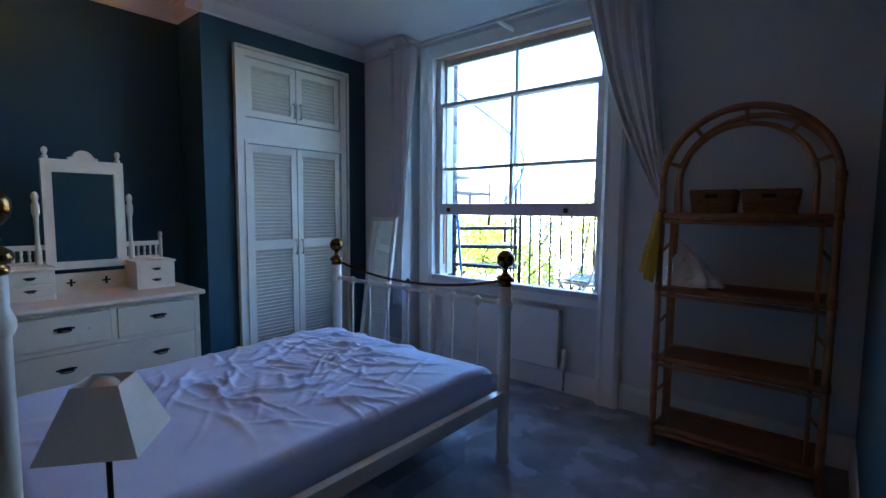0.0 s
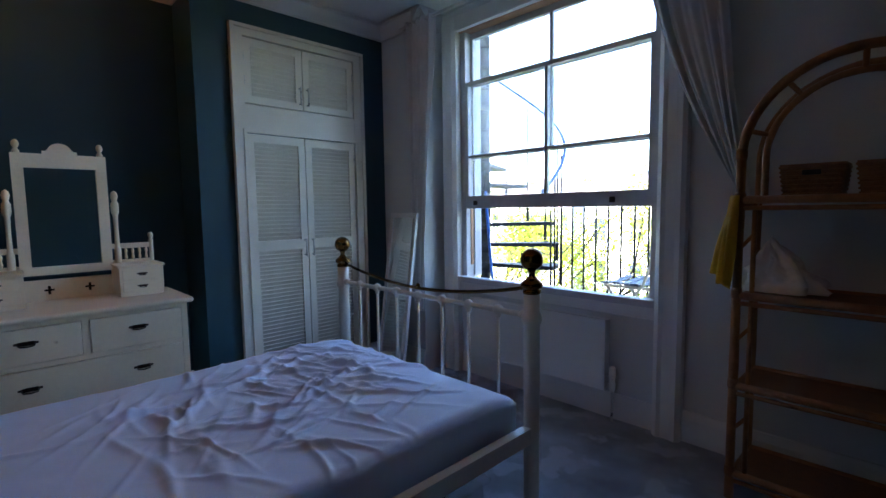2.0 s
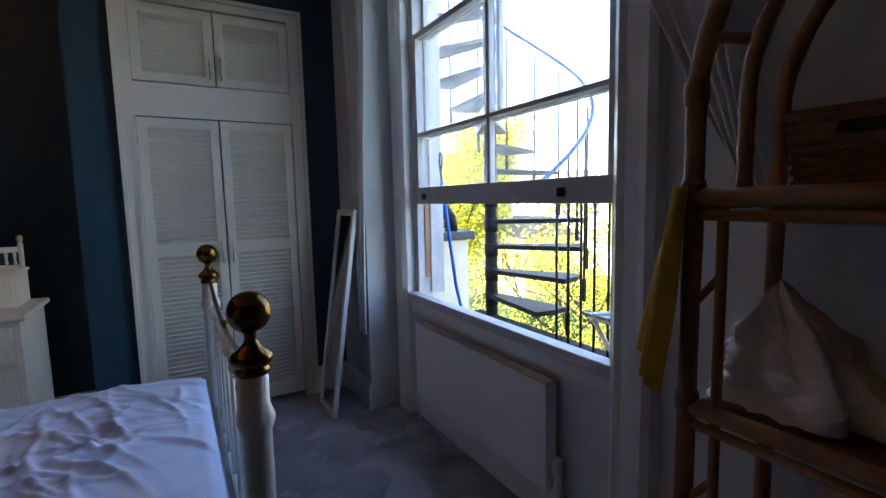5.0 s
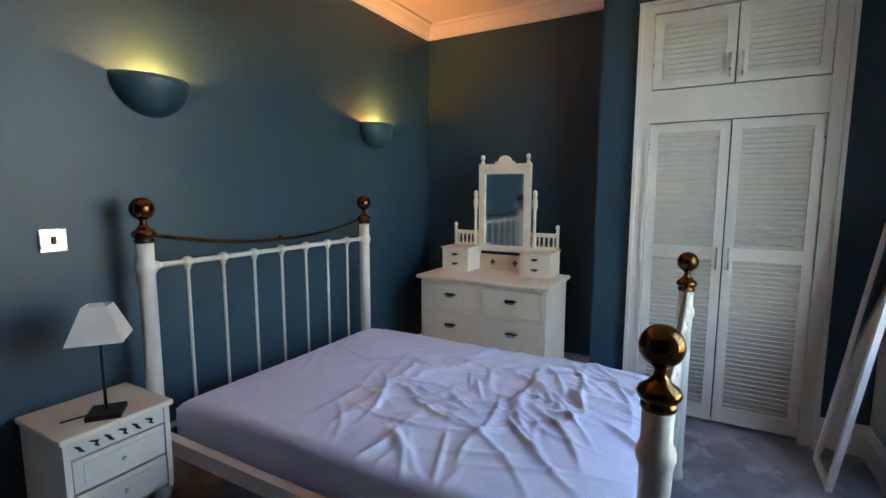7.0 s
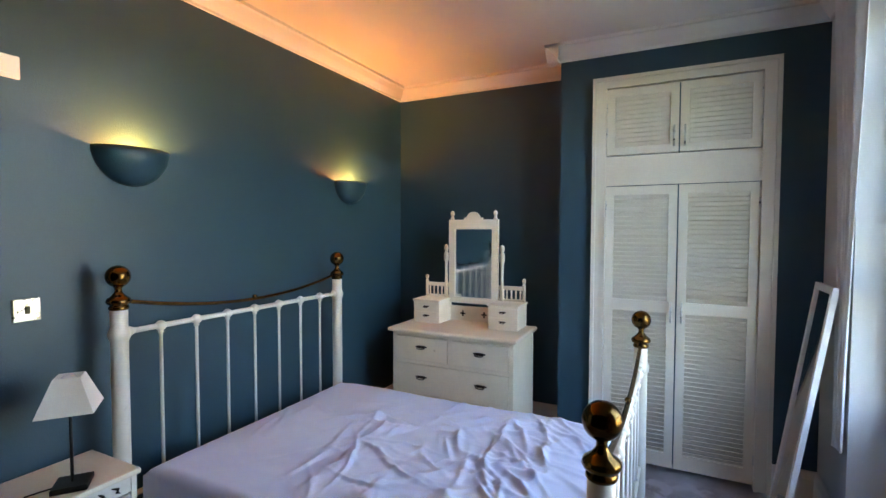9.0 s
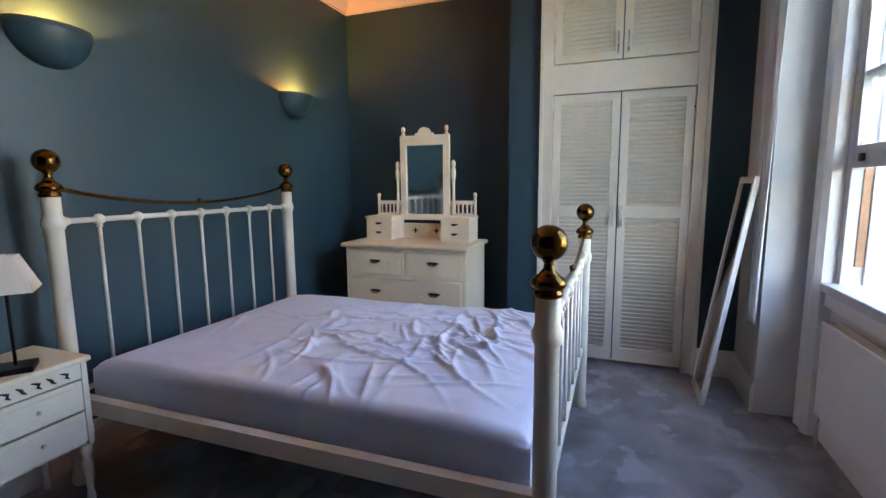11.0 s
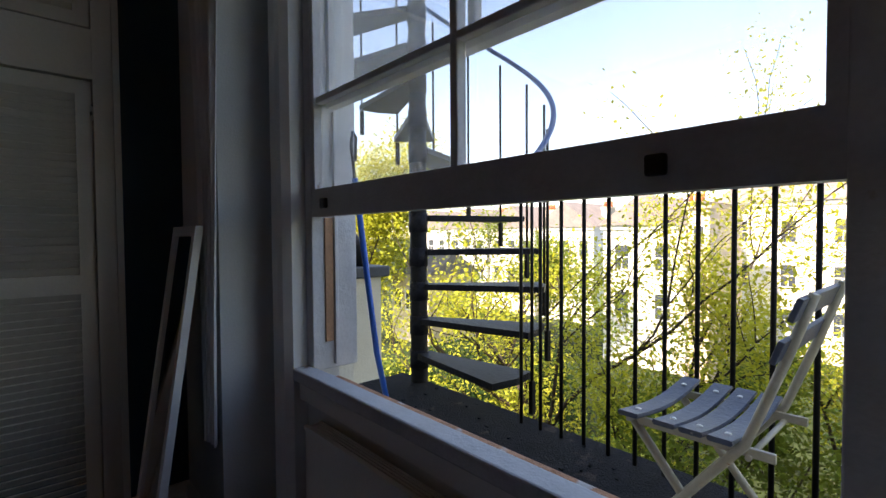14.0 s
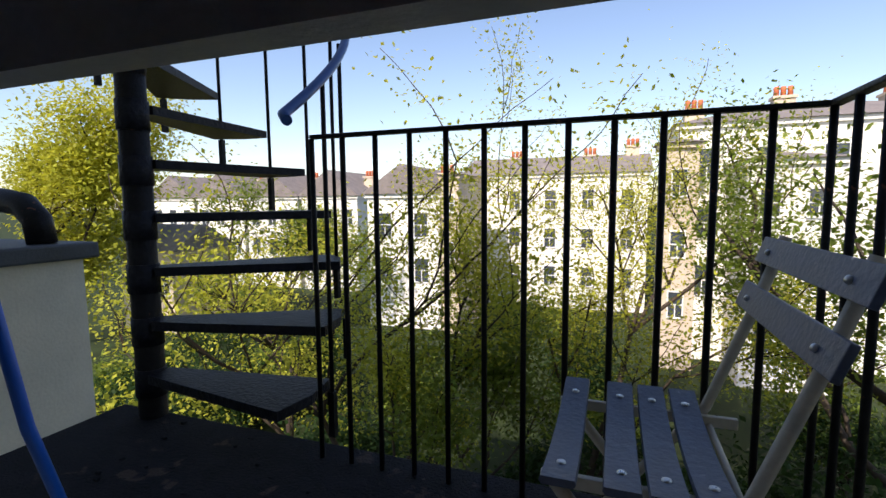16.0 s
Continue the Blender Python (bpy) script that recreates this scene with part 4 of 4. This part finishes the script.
def railing():
    r = thing("balcony_railing", "black iron balcony railing with square upright bars", "railing")
    y, xa, xb, zt = 4.61, -1.93, -0.60, 1.395
    part("top_rail", bm_box(xa, y - 0.014, zt - 0.012, xb + 0.014, y + 0.014, zt, 0.003), IRON, r)
    part("top_rail", bm_box(xb - 0.014, 3.875, zt - 0.012, xb + 0.014, y - 0.0145, zt, 0.003), IRON, r)
    me = bpy.data.meshes.new("baluster")
    b = bm_tube([(0, 0, BZ - 0.06), (0, 0, zt - 0.012)], 0.0085, 8)
    b.to_mesh(me)
    b.free()
    me.materials.append(IRON)
    for k in range(13):
        part("baluster", me, IRON, r).location = (xa + (xb - xa) * k / 12, y, 0)
    for k in range(1, 6):
        part("baluster", me, IRON, r).location = (xb, y - k * 0.112, 0)


railing()


# ---- spiral stair ----
def spiral():
    s = thing("spiral_staircase", "black iron spiral staircase rising from the balcony", "staircase")
    px, py, R = -2.76, 4.66, 0.75
    part("centre_post", bm_tube([(px, py, GZ), (px, py, 5.2)], 0.052, 18), IRON, s)
    step, rise, z0, a0 = radians(20.5), 0.207, 0.53, radians(0)
    me = bpy.data.meshes.new("tread")
    b = bmesh.new()
    half = radians(11.5)
    top = [(0.045, -0.05), (R * math.cos(half), -R * math.sin(half)), (R + 0.01, 0), (R * math.cos(half), R * math.sin(half)), (0.045, 0.05)]
    up, lo = [[b.verts.new((x, y, z)) for x, y in top] for z in (0, -0.035)]
    b.faces.new(up), b.faces.new(lo[::-1])
    for i in range(5):
        b.faces.new((up[i], lo[i], lo[(i + 1) % 5], up[(i + 1) % 5]))
    bm_tube([(0, 0, -0.10), (0, 0, 0.012)], 0.057, 14, b)
    bmesh.ops.recalc_face_normals(b, faces=b.faces)
    b.to_mesh(me)
    b.free()
    me.materials.append(TREAD)
    for k in range(21):
        a = a0 + k * step
        t = part("tread", me, TREAD, s)
        t.matrix_basis = Matrix.Translation((px, py, z0 + k * rise)) @ Matrix.Rotation(a, 4, "Z")
        ex, ey = px + (R + 0.02) * math.cos(a + half * 0.8), py + (R + 0.02) * math.sin(a + half * 0.8)
        part("stair_baluster", bm_tube([(ex, ey, z0 + k * rise - 0.19), (ex, ey, z0 + k * rise + 1.08)], 0.0085, 8), IRON, s)
        part("riser_strut", bm_box(ex - 0.012, ey - 0.012, z0 + (k - 1) * rise, ex + 0.012, ey + 0.012, z0 + k * rise - 0.036), IRON, s)
    pts = []
    for i in range(0, 150):
        f = i / 7.5
        a = radians(-12) + f * step
        r = 0.80 if f > 0 else 0.86
        pts.append((px + r * math.cos(a), py + r * math.sin(a), 1.42 + f * 0.215))
    part("handrail", bm_tube(pts, 0.016, 10), BLUEMETAL, s, "blue painted curved handrail")


spiral()


# ---- folding chair ----
def folding_chair():
    c = thing("folding_chair", "weathered folding garden chair with grey slats and cream frame", "chair")
    y0, y1, zs = 4.02, 4.44, 0.762
    for x in (-1.135, -1.045, -0.983, -0.921):
        bm = bmesh.new()
        rings = []
        for k in range(13):
            f = k / 12
            z = zs + 0.012 - 0.020 * math.sin(math.pi * f)
            rings.append([bm.verts.new((x + u, y0 + (y1 - y0) * f, z + h)) for u, h in ((0, 0), (0.004, -0.006), (0.050, -0.006), (0.054, 0), (0.052, 0.007), (0.002, 0.007))])
        for p, q in zip(rings, rings[1:]):
            for i in range(6):
                bm.faces.new((p[i], p[(i + 1) % 6], q[(i + 1) % 6], q[i]))
        bm.faces.new(rings[0][::-1]), bm.faces.new(rings[-1])
        sl = part("seat_slat", bm, CHAIRSLAT, c)
        for y in (y0 + 0.06, y1 - 0.06):
            part("rivet", bm_lathe([(0.008, zs + 0.008), (0.0075, zs + 0.0125), (0.003, zs + 0.0145)], 10, (x + 0.027, y, 0)), STEEL, sl)
    for y in (y0 + 0.06, y1 - 0.06):
        part("seat_rail", bm_box(-1.14, y - 0.006, zs - 0.028, -0.80, y + 0.006, zs - 0.006, 0.002), CHAIRLEG, c)
        yo = y - 0.016 if y < 4.2 else y + 0.016
        part("long_leg", bm_tube([(-0.735, yo, 1.115), (-0.785, yo, 0.96), (-0.855, yo, 0.765), (-1.17, yo, BZ + 0.004)], 0.0105, 8), CHAIRLEG, c)
        part("short_leg", bm_tube([(-1.12, y, zs - 0.02), (-0.80, y, BZ + 0.004)], 0.0115, 8), CHAIRLEG, c)
    for x, z in ((-0.85, 0.735), (-1.12, 0.40), (-0.84, 0.37)):
        part("cross_bar", bm_tube([(x, y0 + 0.045, z), (x, y1 - 0.045, z)], 0.007, 8), CHAIRLEG, c)
    for x, z in ((-0.735, 1.085), (-0.765, 0.995)):
        b = bm_box(-0.006, y0 - 0.02, -0.026, 0.006, y1 + 0.02, 0.026, 0.002)
        bmesh.ops.rotate(b, matrix=Matrix.Rotation(radians(20), 3, "Y"), verts=b.verts)
        bmesh.ops.translate(b, vec=(x - 0.02, 0, z), verts=b.verts)
        sl = part("back_slat", b, CHAIRSLAT, c)
        for y in (y0 + 0.045, y1 - 0.045):
            part("rivet", bm_lathe(ball(0.006, 0, 4), 8, (x - 0.028, y, z)), STEEL, sl)


folding_chair()


# ---- pole, low outbuilding, stair rail, plants ----
pole = thing("blue_pole", "blue plastic-coated pole with hook leaning by the window", "pole")
part("shaft", bm_tube([(-2.02, 3.96, BZ + 0.01), (-1.99, 3.84, 0.80), (-1.965, 3.74, 1.44)], 0.011, 10), BLUEPOLE, pole)
part("hook", bm_tube([(-1.965, 3.74, 1.44), (-1.962, 3.725, 1.55), (-1.966, 3.735, 1.60), (-1.97, 3.75, 1.585), (-1.968, 3.745, 1.50)], 0.006, 8), BLACKM, pole)
ann = thing("roof_box", "low cream rendered outbuilding with dark lead coping", "outbuilding")
part("wall", bm_box(-7.0, 3.905, GZ, -4.13, 5.31, 0.86), RENDER, ann)
part("coping", bm_box(-7.05, 3.905, 0.862, -4.06, 5.37, 0.96, 0.015), LEAD, ann)
part("pipe", bm_tube([(-7.0, 5.15, 1.22), (-4.55, 5.15, 1.22), (-4.36, 5.15, 1.19), (-4.25, 5.15, 1.10), (-4.22, 5.15, 0.962)], 0.075, 14), IRON, ann, "black bent drain pipe")
rl = thing("garden_stair_rail", "thin black iron rail sloping down beside the stair", "railing")
part("rail", bm_tube([(-4.97, 5.2, -0.21), (-3.5, 5.0, -0.55)], 0.012, 8), IRON, rl)
for f in (0.3, 0.95):
    x, y, z = -4.97 + 1.47 * f, 5.2 - 0.2 * f, -0.21 - 0.34 * f
    part("rail_post", bm_tube([(x, y, GZ), (x, y, z)], 0.012, 8), IRON, rl)


def leaves(name, pts, size, material, parent, rng, flat=0.6):
    """Many small leaf blades, each a folded pair of triangles, at the given places."""
    n = len(pts)
    P = np.array(pts, dtype=float)
    a, e = rng.uniform(0, 2 * np.pi, n), rng.normal(0, flat, n)
    s = size * rng.uniform(0.6, 1.3, n)
    u = np.stack([np.cos(a) * np.cos(e), np.sin(a) * np.cos(e), np.sin(e)], 1)
    w = np.stack([-np.sin(a), np.cos(a), rng.normal(0, 0.5, n)], 1)
    w /= np.linalg.norm(w, axis=1)[:, None]
    q = np.stack([P, P + u * s[:, None] * 0.5 + w * s[:, None] * 0.32, P + u * s[:, None], P + u * s[:, None] * 0.5 - w * s[:, None] * 0.32], 1).reshape(-1, 3)
    me = bpy.data.meshes.new(name)
    me.from_pydata([tuple(v) for v in q], [], [(4 * i, 4 * i + 1, 4 * i + 2, 4 * i + 3) for i in range(n)])
    return part(name, me, material, parent)


def deck_tuft():
    t = thing("grey_tuft", "small silvery grey plant tuft growing on the balcony felt", "plant", at=Matrix.Translation((-1.72, 4.06, BZ)))
    rng = random.Random(31)
    for k in range(34):
        a, r, h = rng.uniform(0, 6.28), rng.uniform(0.02, 0.09), rng.uniform(0.03, 0.085)
        q = Vector((math.cos(a), math.sin(a), 0))
        part("blade", bm_tube([q * 0.008, q * r * 0.5 + Vector((0, 0, h * 0.7)), q * r + Vector((0, 0, h))], [0.004, 0.004, 0.0012], 5), TUFT, t)


deck_tuft()


def tree(label, base, height, spread, count, size, material, seed, first=0.25, open_top=0.0, clump=0.35, girth=0.013):
    t = thing("tree", label, "tree", at=Matrix.Translation(base))
    rng, nr = random.Random(seed), np.random.RandomState(seed)
    bm = bmesh.new()
    tips = []

    def limb(p, d, length, rad, depth):
        pts, rr = [p], [rad]
        for k in range(5):
            d = (d + Vector((rng.gauss(0, 0.16), rng.gauss(0, 0.16), rng.gauss(0.03, 0.10)))).normalized()
            p = p + d * length / 5
            pts.append(p)
            rr.append(rad * (1 - 0.11 * (k + 1)))
        bm_tube(pts, rr, 7 if depth < 2 else 4, bm)
        if depth >= 2:
            tips.extend(pts[2:])
        if depth < 3:
            for k in range(5 if depth == 0 else 3):
                a = rng.uniform(0, 6.28)
                nd = (d * rng.uniform(0.35, 0.9) + Vector((math.cos(a), math.sin(a), rng.uniform(0.0, 0.6))) * spread).normalized()
                q = pts[rng.randint(2 if depth else 1, 5)]
                limb(q, nd, length * rng.uniform(0.5, 0.75), rr[4] * 0.95, depth + 1)

    limb(Vector((0, 0, -0.05)), Vector((0, 0, 1)), height * (first + 0.25), height * girth, 0)
    k = height / max(q.z for q in tips)
    bmesh.ops.scale(bm, vec=(k, k, k), verts=bm.verts)
    zmax = height
    part("trunk", bm, BARK, t)
    T = np.array([tuple(q) for q in tips])
    T *= k
    idx = nr.randint(0, len(T), count)
    P = T[idx] + nr.normal(0, clump, (count, 3))
    keep = (nr.rand(count) > open_top * np.clip(P[:, 2] / zmax, 0, 1)) & (P[:, 2] > 0.3)
    leaves("crown", P[keep], size, material, t, nr)
    return zmax


def shrub(label, base, w, h, count, size, material, seed):
    t = thing("shrub", label, "shrub", "garden shrubs", at=Matrix.Translation(base))
    nr, rng = np.random.RandomState(seed), random.Random(seed)
    bm = bmesh.new()
    cl = []
    for k in range(9):
        a, r = rng.uniform(0, 6.28), rng.uniform(0.2, 0.8)
        tip = Vector((w * r * math.cos(a), w * r * math.sin(a), h * rng.uniform(0.45, 0.9)))
        bm_tube([(0, 0, -0.05), tip * 0.5 + Vector((0, 0, 0.1 * h)), tip], [0.04, 0.025, 0.01], 5, bm)
        cl.append((tip, rng.uniform(0.2, 0.36) * w))
    part("stem", bm, BARK, t)
    idx = nr.randint(0, len(cl), count)
    C = np.array([tuple(cl[i][0]) for i in range(len(cl))])
    S = np.array([c[1] for c in cl])
    P = C[idx] + nr.normal(0, 1, (count, 3)) * S[idx][:, None] * np.array([1, 1, 0.8])
    P[:, 2] = np.abs(P[:, 2])
    leaves("foliage", P, size, material, t, nr)


tree("slender spring tree with sparse yellow-green leaves", (-5.6, 12.0, GZ), 12.2, 0.42, 22000, 0.085, LEAF_Y, 3, 0.30, 0.6, 0.26, 0.008)
tree("twin-stemmed tree with fresh leaves and bare upper twigs", (-4.3, 11.2, GZ), 10.6, 0.40, 18000, 0.085, LEAF_Y, 5, 0.30, 0.65, 0.26, 0.008)
tree("leafy spring tree behind the railing with dense lower crown", (-1.6, 13.8, GZ), 11.6, 0.45, 44000, 0.088, LEAF_Y, 8, 0.26, 0.80, 0.34, 0.008)
tree("young tree with fresh green leaves in the garden", (-2.9, 11.6, GZ), 7.6, 0.5, 14000, 0.12, LEAF_G, 12, 0.28, 0.3, 0.32, 0.008)
tree("broad full-crowned tree in yellow-green spring leaf", (-31.0, 19.0, GZ), 15.0, 1.0, 42000, 0.24, LEAF_Y, 21, 0.18, 0.0, 0.8)
tree("dark green leafy tree beside the white building", (5.6, 15.0, GZ), 10.4, 0.9, 36000, 0.13, LEAF_G, 33, 0.2, 0.0, 0.5)
tree("bare-branched small tree behind the spiral stair", (-10.5, 15.0, GZ), 8.0, 0.8, 5000, 0.14, LEAF_Y, 41, 0.3, 0.4, 0.4)
tree("mid-green garden tree further along the gardens", (-21.0, 27.0, GZ), 9.5, 0.9, 16000, 0.22, LEAF_G, 51, 0.25, 0.0, 0.6)
rng = random.Random(77)
for k in range(40):
    y = rng.uniform(8.5, 22)
    x = -1.0 - 0.42 * y + rng.uniform(-0.75, 0.75) * y
    w = rng.uniform(0.9, 1.9)
    # nearer than y 14 every shrub takes the dark leaf: house shade as colour
    shrub(("overgrown green shrub in the garden", "spring shrub in the garden, leaf colour darkened as shade", "dark shrub in the garden, shade in its leaf colour")[k % 3], (x, y, GZ), w, w * rng.uniform(1.2, 2.0), 3000, 0.15, LEAF_D if y < 14 else (LEAF_G, LEAF_D, LEAF_D)[k % 3], 100 + k)


# added to cover the bare grass; their leaf colour stands in for shade
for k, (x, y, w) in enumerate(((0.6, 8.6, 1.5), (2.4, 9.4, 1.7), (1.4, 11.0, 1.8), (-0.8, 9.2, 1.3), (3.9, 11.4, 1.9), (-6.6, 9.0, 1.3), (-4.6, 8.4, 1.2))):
    shrub("shrub below the balcony, house shade put into its leaf colour", (x, y, GZ), w, w * 1.9, 3500, 0.15, LEAF_D, 300 + k)


# ---- buildings across the gardens ----
def far_window(parent, x, y, z, w, h, material=FACADE):
    p = part("window", bm_box(x - w / 2, y - 0.03, z, x + w / 2, y - 0.006, z + h), FARGLASS, parent)
    for q in ((x - w / 2 - 0.06, y - 0.07, z - 0.08, x + w / 2 + 0.06, y - 0.002, z), (x - w / 2 - 0.06, y - 0.05, z + h, x + w / 2 + 0.06, y - 0.002, z + h + 0.06),
              (x - w / 2 - 0.06, y - 0.05, z, x - w / 2, y - 0.002, z + h), (x + w / 2, y - 0.05, z, x + w / 2 + 0.06, y - 0.002, z + h),
              (x - w / 2, y - 0.045, z + h / 2 - 0.03, x + w / 2, y - 0.004, z + h / 2 + 0.03), (x - 0.025, y - 0.042, z, x + 0.025, y - 0.005, z + h / 2 - 0.031)):
        part("window_frame", bm_box(*q), TRIM, p)


def gable_roof(parent, x0, x1, y0, y1, z, h, along="x"):
    bm = bmesh.new()
    o = 0.3
    x0, x1, y0, y1 = x0 - o, x1 + o, y0 - o, y1 + o
    if along == "x":
        r = [(x0, (y0 + y1) / 2, z + h), (x1, (y0 + y1) / 2, z + h)]
    else:
        r = [((x0 + x1) / 2, y0, z + h), ((x0 + x1) / 2, y1, z + h)]
    if along == "hip":
        i = min(x1 - x0, y1 - y0) / 2
        r = [(x0 + i, (y0 + y1) / 2, z + h), (x1 - i, (y0 + y1) / 2, z + h)]
    c = [bm.verts.new(p) for p in ((x0, y0, z), (x1, y0, z), (x1, y1, z), (x0, y1, z))]
    a, b = [bm.verts.new(p) for p in r]
    if along in ("x", "hip"):
        bm.faces.new((c[0], c[1], b, a)), bm.faces.new((c[2], c[3], a, b)), bm.faces.new((c[1], c[2], b)), bm.faces.new((c[3], c[0], a))
    else:
        bm.faces.new((c[0], a, b, c[3])), bm.faces.new((c[1], c[2], b, a)), bm.faces.new((c[0], c[1], a)), bm.faces.new((c[2], c[3], b))
    bm.faces.new(c)
    return part("roof", bm, SLATE, parent)


def chimney(roof, x, y, z, h, pots=3, w=1.0):
    ch = part("chimney", box_list((x - w / 2, y - 0.4, z - 1.5, x + w / 2, y + 0.4, z + h), (x - w / 2 - 0.08, y - 0.48, z + h, x + w / 2 + 0.08, y + 0.48, z + h + 0.15)), FACADE2, roof)
    for k in range(pots):
        px = x + (k - (pots - 1) / 2) * w / max(pots, 1)
        ch2 = part("chimney_pot", bm_lathe([(0.15, z + h + 0.15), (0.13, z + h + 0.5), (0.16, z + h + 0.55), (0.12, z + h + 0.7)], 10, (px, y, 0)), TERRA, roof)


def block(label, x0, x1, y0, y1, top, rows, cols, roof_h=1.6, along="hip", wall=FACADE, pots=(), win=(0.9, 1.5), floor_h=2.9):
    b = thing("apartment_building", label, "building")
    part("wall", bm_box(x0, y0, GZ - 0.05, x1, y1, top), wall, b)
    part("cornice_band", bm_box(x0 - 0.15, y0 - 0.15, top, x1 + 0.15, y1 + 0.15, top + 0.25), wall, b)
    r = gable_roof(b, x0, x1, y0, y1, top + 0.252, roof_h, along)
    for x, h in pots:
        chimney(r, x, (y0 + y1) / 2, top + roof_h * 0.6, h)
    for j in range(rows):
        for i in range(cols):
            far_window(b, x0 + (i + 0.5) * (x1 - x0) / cols, y0, top - 1.0 - win[1] - j * floor_h, *win)
    return b


block("tall white stucco terrace with sash windows and hipped roof", 1.9, 15.0, 30.0, 40.0, 4.7, 3, 5, 1.5, "hip", FACADE, ((3.2, 0.7), (7.6, 1.1), (12.5, 0.9)))
block("projecting white rear wing with small windows", 4.2, 7.6, 26.5, 29.7, 2.6, 3, 2, 0.4, "hip", FACADE, (), (0.7, 1.1))
# stands for the white terrace's side in shade, darkened by the buff colour
block("narrow block for the terrace's shaded side, shade coloured buff", 1.0, 2.6, 28.0, 29.8, 3.6, 3, 1, 0.3, "hip", FACADE2, (), (0.6, 1.2))
block("long pale terrace behind the garden trees", -12.5, 1.2, 40.0, 48.0, 3.0, 3, 5, 1.6, "x", FACADE, ((-9.0, 0.8), (-3.0, 0.8), (0.2, 1.4)), (0.8, 1.4))
block("cream gabled house behind the slender tree", -16.4, -11.3, 31.0, 38.0, 1.5, 2, 2, 1.9, "y", FACADE, ((-12.0, 0.4),))
# shaded east side as its own block; the buff is the shade
block("end wall of the next terrace, its shade coloured buff", -11.0, -9.9, 30.5, 36.0, 2.6, 2, 1, 0.3, "hip", FACADE2, (), (0.5, 1.0))
for k, x in enumerate((-48.5, -42.0, -35.5, -29.0)):
    block(("white gabled terrace house far down the gardens", "cream gabled terrace house far down the gardens")[k % 2], x, x + 6.0, 41.0, 49.0, 1.6, 2, 3, 2.4, "y", FACADE, ((x + 5.2, 0.6),))
block("low buff cottage behind the garden wall", -31.5, -27.0, 25.0, 30.0, -2.0, 1, 3, 1.6, "x", FACADE2)
